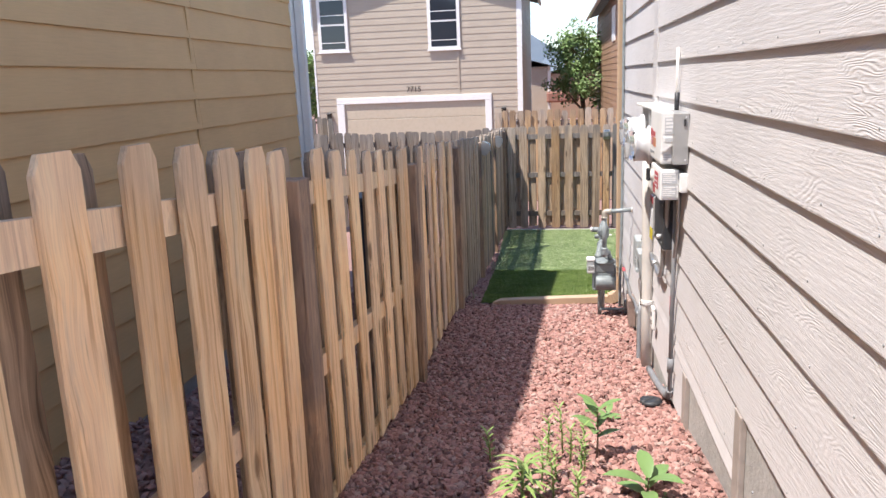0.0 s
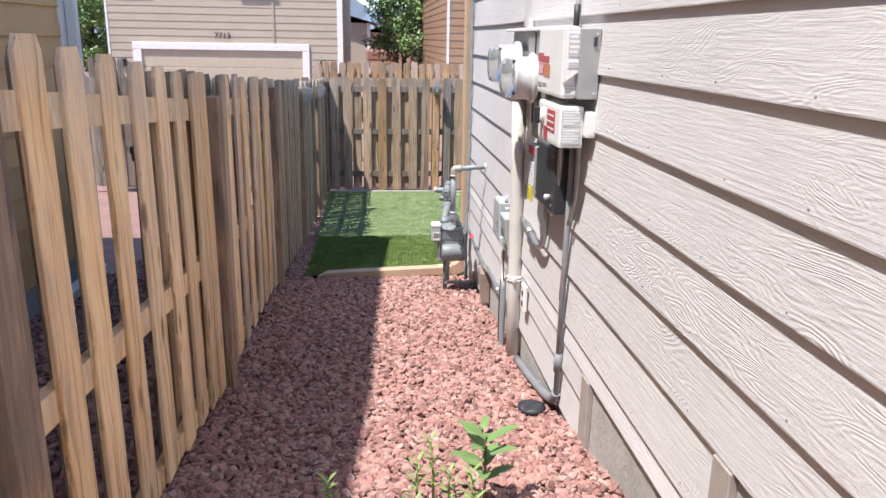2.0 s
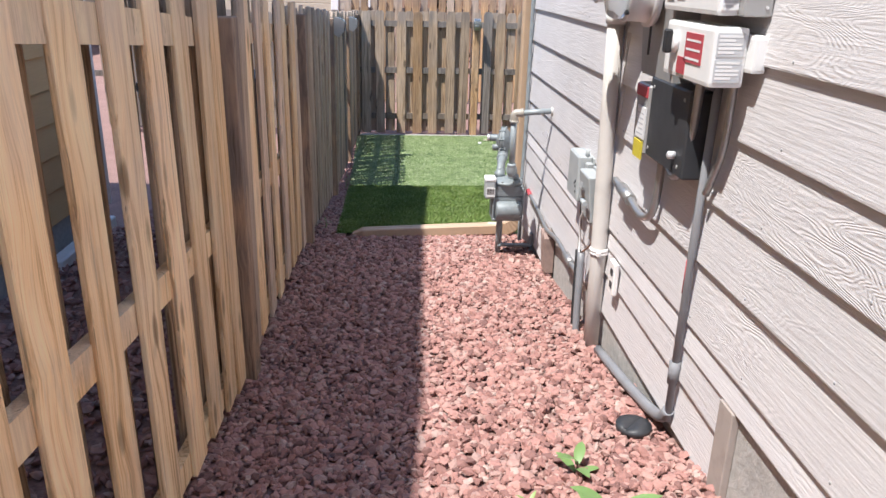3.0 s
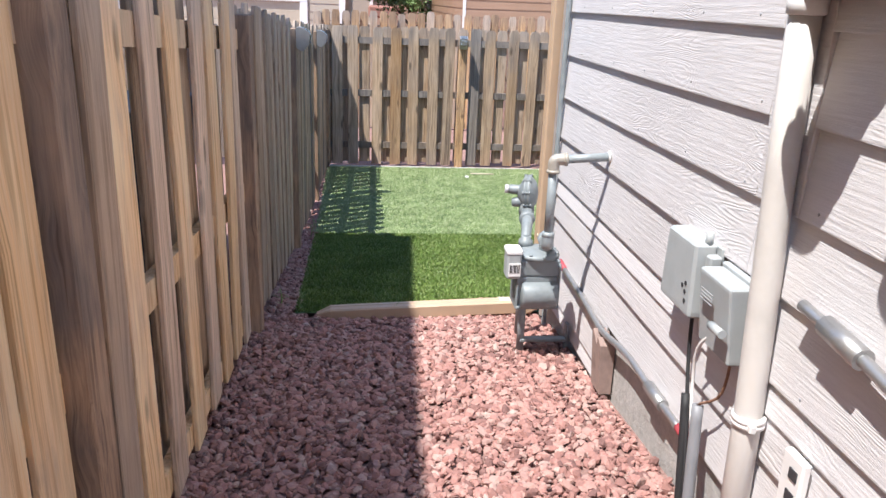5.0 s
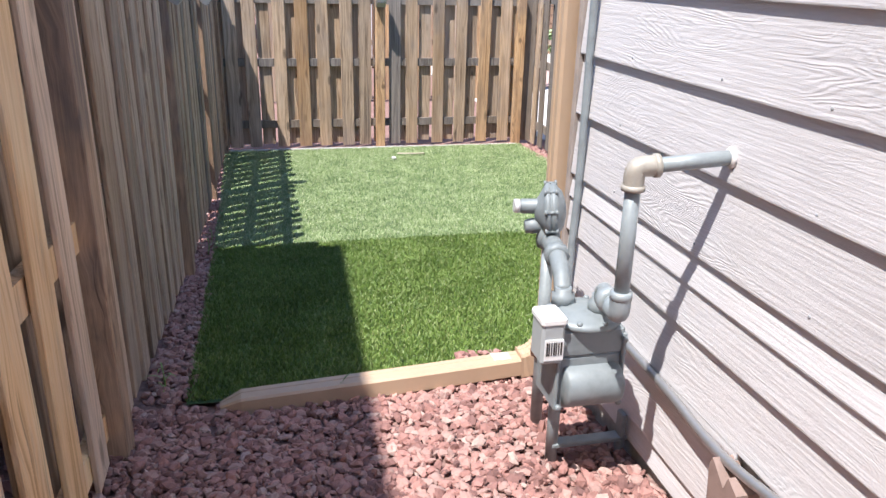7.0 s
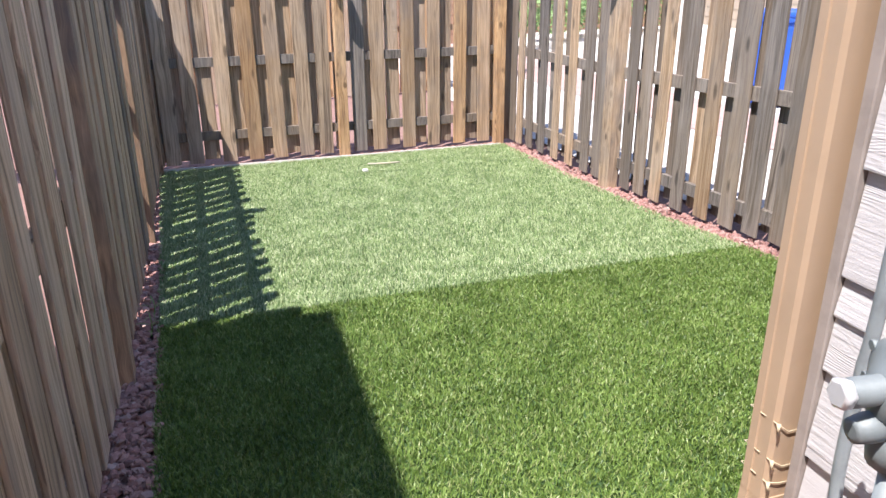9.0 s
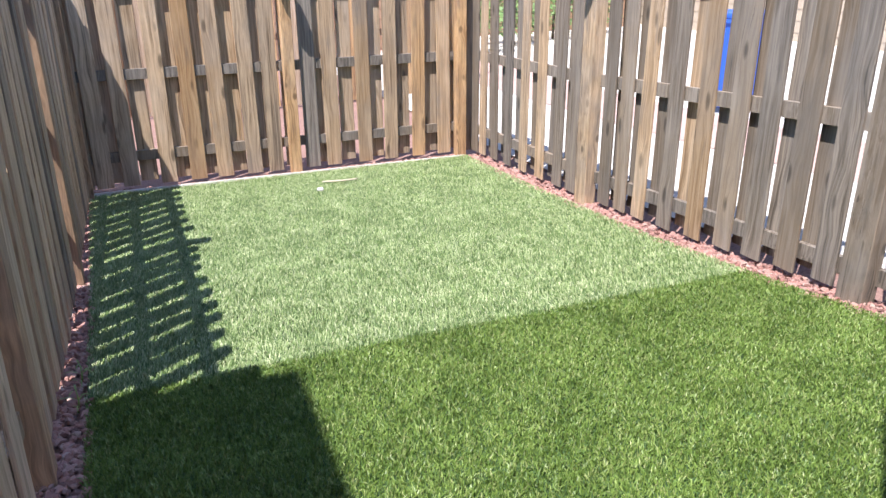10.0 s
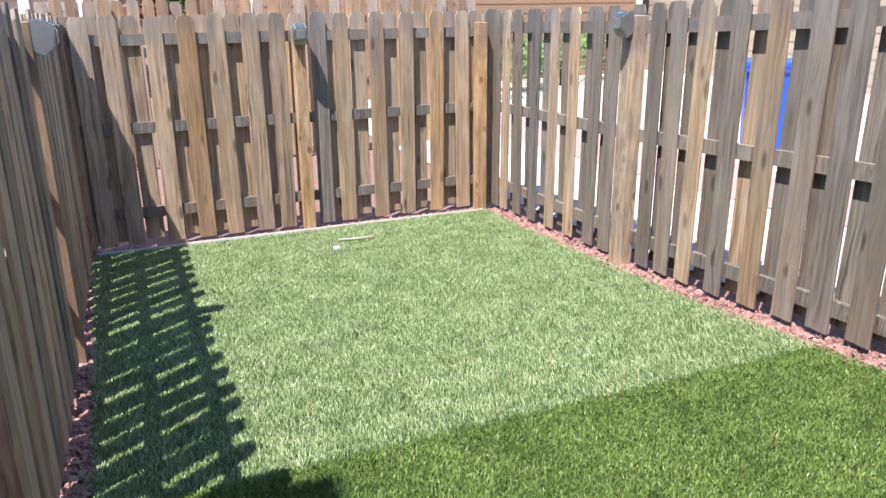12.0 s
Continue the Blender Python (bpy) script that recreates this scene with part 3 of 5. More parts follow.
for a, b in zip(right_posts, right_posts[1:]):
    for drop in (0.15, 0.88, 1.62):
        board_between((RX + 0.037, a, right_top(a) - drop), (RX + 0.037, b, right_top(b) - drop), 0.088, 0.036, "wood_grey", fence_drive)
for y in right_posts[1:]:
    g = float(ground_z(RX, y))
    part("post", cuboid(RX - 0.06, y - 0.075, g - 0.1, RX + 0.04, y + 0.075, right_top(y) - 0.07, 0.004), "wood_mixed" if y > 9 else "wood_grey", fence_drive, "grey-brown square post")

# a further fence beyond
far_fence = thing("fence_beyond", "reddish weathered picket fence beyond the back yard", "fence", kind="structure")
for i in range(34):
    picket(far_fence, (-1.25 + 0.17 * i, 17.0 + 0.05 * (i % 2)), 0, -0.75, 1.33 + rnd.uniform(-0.03, 0.03), "wood_orange" if i % 3 else "wood_brown", rnd)
for z in (1.05, 0.2):
    board_between((-1.3, 17.09, z), (4.6, 17.09, z), 0.088, 0.036, "wood_brown", far_fence)


# ---------- solar lamps on the posts ----------
def solar_lamp(at, turn):
    """Wedge-shaped post lamp: slanted panel on top, clear lens in front; faces local -y."""
    t = thing("solar_lamp", "small silver solar lamp fixed to a fence post", "lamp", "solar lamps on fence posts")
    bm = bmesh.new()
    prof = [(0, -0.05), (-0.035, -0.07), (-0.07, -0.03), (-0.078, 0.03), (-0.03, 0.06), (0, 0.06)]
    sides = [[bm.verts.new((x, y, z)) for y, z in prof] for x in (-0.04, 0.04)]
    for j in range(6):
        bm.faces.new((sides[0][j], sides[0][(j + 1) % 6], sides[1][(j + 1) % 6], sides[1][j]))
    bm.faces.new(sides[0][::-1]); bm.faces.new(sides[1])
    bmesh.ops.recalc_face_normals(bm, faces=bm.faces[:])
    bmesh.ops.bevel(bm, geom=bm.edges[:], offset=0.004, segments=2, affect='EDGES')
    part("housing", bm, "galvanized", t)
    bm = bmesh.new()
    q = [bm.verts.new(p) for p in ((-0.03, -0.074, 0.037), (0.03, -0.074, 0.037), (0.03, -0.036, 0.0605), (-0.03, -0.036, 0.0605))]
    bm.faces.new(q)
    bmesh.ops.solidify(bm, geom=bm.faces[:], thickness=0.003)
    part("panel", bm, "sun_panel", t, "dark solar panel")
    part("lens", cuboid(-0.03, -0.081, -0.028, 0.03, -0.07, 0.022, 0.004), "glass_clear", t, "clear plastic lens")
    t.matrix_basis = pose(*at, 0, 0, turn) @ Matrix.Scale(1.35, 4)
    return t


solar_lamp((0.95, BY - 0.072, 1.04), 0)
solar_lamp((RX - 0.062, 11.0, 1.14), -90)
for y in (8.57, 10.8):
    solar_lamp((FX + 0.036, y, left_top(y) - 0.13), 90)

# ---------- lawn of artificial turf ----------
def turf_x0(y):
    return np.interp(y, [6.7, 8.9, 13.0], [-0.70, -0.76, -0.88])


def turf_piece(name, y0, y1, count, lean, mat, label, seed, tall):
    r = np.random.RandomState(seed)
    y = r.uniform(y0, y1, count)
    x = turf_x0(y) + r.uniform(0, 1, count) * (2.68 - turf_x0(y))
    front = np.interp(x, [-0.7, -0.55, 0.6, 0.75, 2.7], [6.66, 6.68, 6.84, 6.66, 6.66])
    keep = y > front
    x, y = x[keep], y[keep]
    n = len(x)
    z = ground_z(x, y) + 0.004
    h = r.uniform(0.6, 1.0, n) * tall
    a = r.uniform(0, 2 * np.pi, n)
    w = r.uniform(0.0013, 0.0023, n)
    side = np.stack([np.cos(a), np.sin(a), np.zeros(n)], 1) * w[:, None]
    tilt = np.stack([lean[0] + r.normal(0, 0.4, n), lean[1] + r.normal(0, 0.4, n), np.ones(n)], 1)
    tilt /= np.linalg.norm(tilt, axis=1)[:, None]
    p = np.stack([x, y, z], 1)
    mid = p + tilt * (h * 0.55)[:, None]
    tip = mid + (tilt + np.stack([lean[0] + r.normal(0, 0.3, n), lean[1] + r.normal(0, 0.3, n), -0.25 * np.ones(n)], 1)) * (h * 0.4)[:, None]
    v = np.stack([p - side, p + side, mid + side, mid - side, tip + side * 0.3, tip - side * 0.3], 1).reshape(-1, 3)
    i = np.arange(n) * 6
    f = np.concatenate([np.stack([i, i + 1, i + 2, i + 3], 1), np.stack([i + 3, i + 2, i + 4, i + 5], 1)])
    return tagged(new(name, mesh_from_arrays(name, v, f, mat)), label, "turf", kind="stuff")


gy = np.linspace(6.66, 13.06, 60)
rows_x = [np.linspace(float(turf_x0(y)), 2.68, 30) for y in gy]
gx, gyy = np.array(rows_x), np.repeat(gy[:, None], 30, 1)
lawn_v = np.stack([gx.ravel(), gyy.ravel(), (ground_z(gx, gyy) + 0.004).ravel()], 1)
ii = np.arange(59 * 30).reshape(-1, 30)[:, :-1].ravel()
tagged(new("lawn", mesh_from_arrays("lawn", lawn_v, np.stack([ii, ii + 1, ii + 31, ii + 30], 1), "turf_base", True)), "flat green backing of the artificial turf", "lawn", kind="structure")
turf_piece("turf_near", 6.68, 9.12, 220000, (0.0, 0.0), "turf_near", "artificial turf, darker look of its pile put into deep green", 1, 0.034)
turf_piece("turf_far", 9.12, 13.05, 240000, (0.15, 0.6), "turf_far", "artificial turf, pile brushed away, its pale sheen put into colour", 2, 0.034)
part_edge = thing("edging", "pale plastic edging strip at the lawn's end", "edging", kind="structure")
board_between((-0.92, 13.075, -0.665), (2.66, 13.09, -0.68), 0.035, 0.012, "white_paint", part_edge, "strip")


# ---------- crushed red stone ----------
def stones(name, x, y, size, seed, label, lift=0.0):
    r = np.random.RandomState(seed)
    shapes = []
    for s in range(14):
        bm = bmesh.new()
        bmesh.ops.create_icosphere(bm, subdivisions=1, radius=1)
        bm.verts.ensure_lookup_table()
        v = np.array([q.co[:] for q in bm.verts])
        f = np.array([[w.index for w in q.verts] for q in bm.faces])
        bm.free()
        v *= r.uniform(0.65, 1.2, (len(v), 1))
        v *= np.array([1.0, r.uniform(0.55, 0.9), r.uniform(0.32, 0.55)])
        shapes.append((v, f))
    n = len(x)
    pick = r.randint(0, 14, n)
    vs, fs, base = [], [], 0
    for s, (v, f) in enumerate(shapes):
        idx = np.where(pick == s)[0]
        m = len(idx)
        if not m:
            continue
        q = r.normal(size=(m, 4)) * np.array([1, 0.24, 0.24, 1])
        q /= np.linalg.norm(q, axis=1)[:, None]
        w, a, b, c = q.T
        rot = np.stack([np.stack([1 - 2 * (b * b + c * c), 2 * (a * b - c * w), 2 * (a * c + b * w)], 1),
                        np.stack([2 * (a * b + c * w), 1 - 2 * (a * a + c * c), 2 * (b * c - a * w)], 1),
                        np.stack([2 * (a * c - b * w), 2 * (b * c + a * w), 1 - 2 * (a * a + b * b)], 1)], 1)
        sz = size[idx]
        pts = np.einsum("nij,kj->nki", rot, v) * sz[:, None, None]
        ctr = np.stack([x[idx], y[idx], ground_z(x[idx], y[idx]) + lift + r.uniform(-0.3, 0.3, m) * sz], 1)
        pts += ctr[:, None, :]
        vs.append(pts.reshape(-1, 3))
        fs.append((f[None] + base + (np.arange(m) * len(v))[:, None, None]).reshape(-1, 3))
        base += m * len(v)
    return tagged(new(name, mesh_from_arrays(name, np.concatenate(vs), np.concatenate(fs), "gravel")), label, "gravel", kind="stuff")


r = np.random.RandomState(5)
n = 34000
sy = r.uniform(0.2, 6.85, n)
sx = r.uniform(-0.93, 0.66, n)
edge = np.interp(sx, [-0.7, -0.55, 0.6, 0.75], [6.66, 6.64, 6.82, 6.62])
keep = sy < edge
stones("gravel_path", sx[keep], sy[keep], (0.011 + 0.02 * r.uniform(0, 1, n) ** 1.8)[keep], 11, "crushed pink and rust red stone mulch path", -0.006)
n = 2800
sy = r.uniform(6.7, 13.1, n)
sx = r.uniform(-0.93, 0, n) * 0 + turf_x0(sy) - r.uniform(-0.02, 0.16, n)
stones("gravel_strip", sx, sy, r.uniform(0.012, 0.028, n), 12, "thin strip of crushed stone along the fence")
n = 5200
sy = r.uniform(6.7, 13.1, n)
sx = r.uniform(2.63, 2.87, n)
stones("gravel_strip", sx, sy, r.uniform(0.012, 0.03, n), 13, "thin strip of crushed stone along the fence")
n = 1300
stones("gravel_strip", r.uniform(-0.9, 2.7, n), r.uniform(13.06, 13.2, n), r.uniform(0.012, 0.026, n), 14, "thin strip of crushed stone along the fence")
n = 6000
stones("gravel_yard", r.uniform(-2.38, -0.95, n), r.uniform(0.5, 8.5, n), r.uniform(0.016, 0.036, n), 15, "crushed stone in the neighbour's side yard")
n = 26
stones("gravel_pile", r.normal(0.43, 0.06, n), r.normal(6.82, 0.03, n), r.uniform(0.012, 0.026, n), 16, "small heap of stray stones on the turf", 0.035)


# ---------- downspout and its extension ----------
def rect_tube(points, w, h, bm=None, ribs=0.0):
    bm = bm or bmesh.new()
    pts = [Vector(p) for p in points]
    rings = []
    for i, p in enumerate(pts):
        d = (pts[min(i + 1, len(pts) - 1)] - pts[max(i - 1, 0)]).normalized()
        a = Vector((0, 1, 0))
        b = d.cross(a).normalized()
        k = 1 + (ribs if i % 2 else 0)
        prof = [(-1, -0.8), (-0.8, -1), (0.8, -1), (1, -0.8), (1, -0.25), (0.93, -0.2), (0.93, 0.2), (1, 0.25), (1, 0.8), (0.8, 1), (-0.8, 1), (-1, 0.8), (-1, 0.25), (-0.93, 0.2), (-0.93, -0.2), (-1, -0.25)]
        rings.append([bm.verts.new(p + b * u * w / 2 * k + a * v * h / 2 * k) for u, v in prof])
    m = len(rings[0])
    for s, e in zip(rings, rings[1:]):
        for j in range(m):
            bm.faces.new((s[j], s[(j + 1) % m], e[(j + 1) % m], e[j]))
    bm.faces.new(rings[0][::-1]); bm.faces.new(rings[-1])
    bmesh.ops.recalc_face_normals(bm, faces=bm.faces[:])
    return bm


spout = thing("downspout", "tan metal downspout with a ribbed elbow at the house corner", "downspout")
SX, SY = 0.677, 6.635
part("pipe", rect_tube([(SX - 0.01, SY, 3.0), (SX, SY, 0.16)], 0.108, 0.075), "downspout", spout)
el = [(SX, SY, 0.17)] + [(SX - 0.13 + 0.13 * math.cos(a), SY, 0.08 - 0.145 * math.sin(a)) for a in (i * math.pi / 2 / 16 for i in range(17))]
part("elbow", rect_tube(el, 0.105, 0.08, ribs=0.05), "downspout", spout, "ribbed tan elbow")
for z, tilt in ((0.355, 0.012), (0.262, 0.008), (0.205, -0.004)):
    loop_pts = [(SX - 0.053, SY - 0.041, z + 0.014), (SX - 0.02, SY - 0.042, z - tilt), (SX + 0.053, SY - 0.041, z - tilt), (SX + 0.053, SY + 0.041, z), (SX - 0.053, SY + 0.041, z + 0.01), (SX - 0.053, SY - 0.041, z + 0.014)]
    part("tie", tube(loop_pts, 0.0015, 6), "twine", spout, "thin pale twine tied round the pipe")
    part("knot", tube([(SX - 0.053, SY - 0.046, z + 0.016), (SX - 0.055, SY - 0.05, z - 0.004)], [0.005, 0.002], 6), "twine", spout)
ext = thing("downspout_extension", "tan metal extension trough lying along the turf edge", "downspout")
ex = rect_tube([(SX - 0.13, SY, -0.067), (0.1, SY - 0.03, -0.075), (-0.5, SY - 0.04, -0.1), (-0.57, SY - 0.04, -0.115)], 0.075, 0.085)
for v in ex.verts:
    if v.co.x < -0.55:
        v.co.z -= 0.5 * (v.co.z + 0.115)
        v.co.y += 0.5 * (SY - 0.04 - v.co.y)
part("trough", ex, "downspout", ext)
part("slot", cuboid(0.44, SY - 0.03, -0.034, 0.51, SY + 0.03, -0.029), "cream_paint", ext, "pale cut slot in the trough")


# ---------- gas meter ----------
gas = thing("gas_meter", "grey gas meter with regulator and pipes beside the wall", "gas meter")
GX, GY = 0.462, 5.9
bm = cuboid(GX - 0.1, GY - 0.075, 0.245, GX + 0.1, GY + 0.085, 0.41, 0.02, None, 3)
for v in bm.verts:
    if v.co.z < 0.3:
        v.co.x = GX + (v.co.x - GX) * 0.9
part("body", bm, "gas_grey", gas)
part("drum", lathe([(0.02, -0.082), (0.056, -0.08), (0.06, -0.072), (0.06, 0.072), (0.056, 0.08), (0.02, 0.082)], (GX + 0.005, GY - 0.07, 0.32), (1, 0, 0), 28), "gas_grey", gas, "rounded drum of the meter")
part("drum", lathe([(0.02, -0.075), (0.056, -0.072), (0.056, 0.072), (0.02, 0.075)], (GX + 0.005, GY + 0.08, 0.32), (1, 0, 0), 24), "gas_grey", gas)
for s in (-1, 1):
    part("rib", cuboid(GX + s * 0.093 - 0.006, GY - 0.085, 0.25, GX + s * 0.093 + 0.006, GY + 0.06, 0.47, 0.004), "gas_grey", gas)
    for z in (0.262, 0.455):
        part("bolt", lathe([(0.009, 0), (0.009, 0.012), (0.004, 0.014)], (GX + s * 0.088, GY - 0.082, z), (0, -1, 0), 6), "gas_grey", gas)
part("top_case", cuboid(GX - 0.098, GY - 0.078, 0.405, GX + 0.098, GY + 0.08, 0.487, 0.022, None, 3), "gas_grey", gas)
lid = part("top_flange", lathe([(0.02, 0.03), (0.06, 0.026), (0.085, 0.014), (0.1, 0.01), (0.104, 0.0), (0.1, -0.008), (0.05, -0.01)], (GX, GY, 0.492), (0, 0, 1), 30), "gas_grey", gas, "domed flange with bolts round its edge")
for a in range(8):
    u = a * math.pi / 4 + 0.3
    part("bolt", lathe([(0.008, 0), (0.008, 0.01), (0.003, 0.012)], (GX + 0.092 * math.cos(u), GY + 0.092 * math.sin(u), 0.5), (0, 0, 1), 6), "gas_grey", lid)
index = part("index", cuboid(GX - 0.15, GY - 0.095, 0.4, GX - 0.085, GY - 0.01, 0.53, 0.008), "box_grey", gas, "pale index box on the meter's side")
part("cap", cuboid(GX - 0.153, GY - 0.098, 0.512, GX - 0.082, GY - 0.007, 0.536, 0.006), "box_white", index)
plate = part("label", cuboid(GX - 0.142, GY - 0.0985, 0.415, GX - 0.09, GY - 0.0945, 0.475), "box_white", index, "white index label")
for i in range(7):
    part("bar", cuboid(GX - 0.138 + 0.0065 * i, GY - 0.0998, 0.43, GX - 0.138 + 0.0065 * i + (0.003 if i % 3 else 0.0045), GY - 0.0984, 0.468), "number_dark", plate)
for dx, dy in ((-0.045, 0.04), (0.035, -0.025)):
    part("union", lathe([(0.02, 0), (0.034, 0.004), (0.034, 0.03), (0.024, 0.035), (0.024, 0.05)], (GX + dx, GY + dy, 0.512), (0, 0, 1), 8), "gas_grey", gas, "hexagonal union nut")
# outlet: short arm towards the street side, then the riser
part("outlet_pipe", tube(bend([(GX + 0.035, GY - 0.025, 0.545), (GX + 0.03, GY - 0.05, 0.585), (GX + 0.012, GY - 0.11, 0.6), (0.452, 5.7, 0.605)], 5), 0.021, 12), "pipe_grey", gas)
part("union", lathe([(0.022, 0), (0.034, 0.003), (0.034, 0.032), (0.022, 0.036)], (0.462, 5.77, 0.603), (-0.1, -1, 0.05), 8), "pipe_grey", gas)
part("foot_elbow", tube(bend([(0.452, 5.715, 0.604), (0.45, 5.68, 0.604), (0.449, 5.668, 0.615), (0.449, 5.667, 0.65)], 4), 0.026, 14), "pipe_grey", gas)
part("coupling", lathe([(0.02, 0), (0.027, 0.003), (0.027, 0.02), (0.02, 0.023)], (0.449, 5.667, 0.642), (0, 0, 1), 14), "pipe_grey", gas)
part("riser", tube([(0.449, 5.667, 0.63), (0.449, 5.667, 0.945)], 0.0185, 14), "pipe_grey", gas)
elb = part("elbow", tube(bend([(0.449, 5.667, 0.918), (0.449, 5.667, 0.952), (0.458, 5.665, 0.968), (0.495, 5.66, 0.972)], 4), 0.024, 14), "brass_grey", gas, "pale brass-toned pipe elbow")
part("collar", lathe([(0.02, 0), (0.0275, 0.002), (0.0275, 0.014), (0.02, 0.016)], (0.449, 5.667, 0.912), (0, 0, 1), 14), "brass_grey", elb)
part("collar", lathe([(0.02, 0), (0.0275, 0.002), (0.0275, 0.014), (0.02, 0.016)], (0.488, 5.661, 0.971), (1, -0.1, 0.07), 14), "brass_grey", elb)
part("stub", tube([(0.475, 5.662, 0.97), (W + 0.01, 5.64, 0.99)], 0.0175, 14), "pipe_grey", gas)
part("flange", lathe([(0.018, 0), (0.026, 0.001), (0.022, 0.007), (0.018, 0.008)], (W - 0.004, 5.641, 0.989), (-1, 0.1, -0.05), 16), "white_paint", gas, "caulked ring at the wall")
# regulator on the inlet riser
RGX, RGY, RGZ = 0.476, 6.225, 0.692
RA = Vector((1, -0.35, 0.1)).normalized()
part("regulator", lathe([(0.0, -0.052), (0.03, -0.05), (0.046, -0.036), (0.07, -0.022), (0.084, -0.014), (0.084, -0.003), (0.08, -0.001), (0.08, 0.001), (0.084, 0.003), (0.084, 0.014), (0.072, 0.022), (0.055, 0.036), (0.02, 0.045), (0, 0.046)], (RGX, RGY, RGZ), RA, 32), "gas_grey", gas)
part("spring_tower", lathe([(0.026, 0), (0.026, 0.02), (0.023, 0.026), (0.023, 0.07), (0.02, 0.074), (0.02, 0.086), (0.012, 0.088)], (RGX - 0.02, RGY + 0.005, RGZ + 0.012), (-1, 0.12, 0.02), 18), "gas_grey", gas)
part("cap", lathe([(0.024, 0), (0.024, 0.014), (0.019, 0.017)], (RGX - 0.098, RGY + 0.014, RGZ + 0.014), (-1, 0.12, 0.02), 6), "meter_steel", gas, "bare metal end cap")
part("vent", lathe([(0.024, 0), (0.024, 0.045), (0.02, 0.068), (0.012, 0.07)], (RGX - 0.01, RGY, RGZ - 0.045), (-1, 0.15, -0.1), 16), "gas_grey", gas)
side_a = RA.cross(Vector((0, 0, 1))).normalized()
side_b = side_a.cross(RA)
for a in range(8):
    u = a * math.pi / 4 + 0.2
    c = Vector((RGX, RGY, RGZ)) + 0.083 * (math.cos(u) * side_a + math.sin(u) * side_b)
    part("bolt", lathe([(0.009, -0.02), (0.009, -0.012), (0.005, -0.011), (0.005, 0.012), (0.009, 0.013), (0.009, 0.02)], c, RA, 6), "gas_grey", gas)
part("valve_body", lathe([(0.022, 0), (0.034, 0.004), (0.038, 0.03), (0.034, 0.07), (0.024, 0.075)], (RGX - 0.005, RGY - 0.005, RGZ - 0.12), (0, 0, 1), 12), "gas_grey", gas)
part("inlet_riser", tube([(0.47, 6.21, -0.12), (0.47, 6.21, 0.6)], 0.0195, 14), "pipe_grey", gas)
part("stop_cock", lathe([(0.02, 0), (0.033, 0.005), (0.036, 0.025), (0.033, 0.05), (0.02, 0.06)], (0.47, 6.21, 0.2), (0, 0, 1), 8), "rust", gas, "rusty shut-off fitting")
part("inlet_pipe", tube(bend([(0.468, 6.19, 0.6), (0.455, 6.12, 0.605), (0.43, 6.0, 0.585), (GX - 0.045, GY + 0.045, 0.545)], 5), [0.03] * 6 + [0.026] * 5 + [0.024] * 5, 14), "gas_grey", gas)
part("nut", lathe([(0.026, 0), (0.038, 0.003), (0.038, 0.03), (0.026, 0.033)], (0.45, 6.1, 0.603), (-0.2, -1, -0.12), 8), "gas_grey", gas)
# stand
part("leg", tube([(0.43, 5.965, -0.02), (0.43, 5.965, 0.26)], 0.018, 10), "pipe_grey", gas)
part("bracket", cuboid(0.425, 5.945, 0.028, 0.67, 5.985, 0.043, 0.003), "gas_grey", gas)
part("bracket_leg", cuboid(0.645, 5.945, -0.04, 0.662, 5.985, 0.12, 0.003), "gas_grey", gas)


# ---------- electric service ----------
def labels_on(parent, boxes, mat):
    for b in boxes:
        part("label", cuboid(*b), mat, parent)


def end_lines(parent, x0, x1, y, z0, z1, rows, mat="pale_print"):
    """Rows of plain print bars on a face towards -y."""
    step = (z1 - z0) / rows
    for i in range(rows):
        w = (x1 - x0) * (1.0 if i % 3 else 0.7)
        part("print", cuboid(x0, y - 0.0002, z0 + step * i + step * 0.3, x0 + w, y + 0.001, z0 + step * (i + 1) - step * 0.1), mat, parent)


socket = thing("meter_socket", "grey steel meter cabinet with two round glass meters", "electric meter")
bm = cuboid(0.57, 3.55, 1.425, W, 3.86, 1.885, 0.005)
for v in bm.verts:
    if v.co.z < 1.5 and v.co.x < 0.6:
        v.co.x += 0.035
part("cabinet", bm, "box_steel", socket)
part("cabinet", cuboid(0.595, 3.9, 1.6, W, 4.35, 1.885, 0.006), "box_steel", socket)
part("cover_seam", cuboid(0.566, 3.69, 1.5, 0.572, 3.696, 1.88), "box_dark", socket)
part("hood", cuboid(0.56, 3.5, 1.885, W, 4.37, 1.898, 0.003), "box_white", socket, "pale rain hood")
sticker = part("sticker", cuboid(0.588, 3.5475, 1.46, 0.612, 3.5505, 1.5), "white_print", socket, "small red and white sticker")
part("print", cuboid(0.59, 3.5465, 1.478, 0.61, 3.548, 1.496), "red_print", sticker)
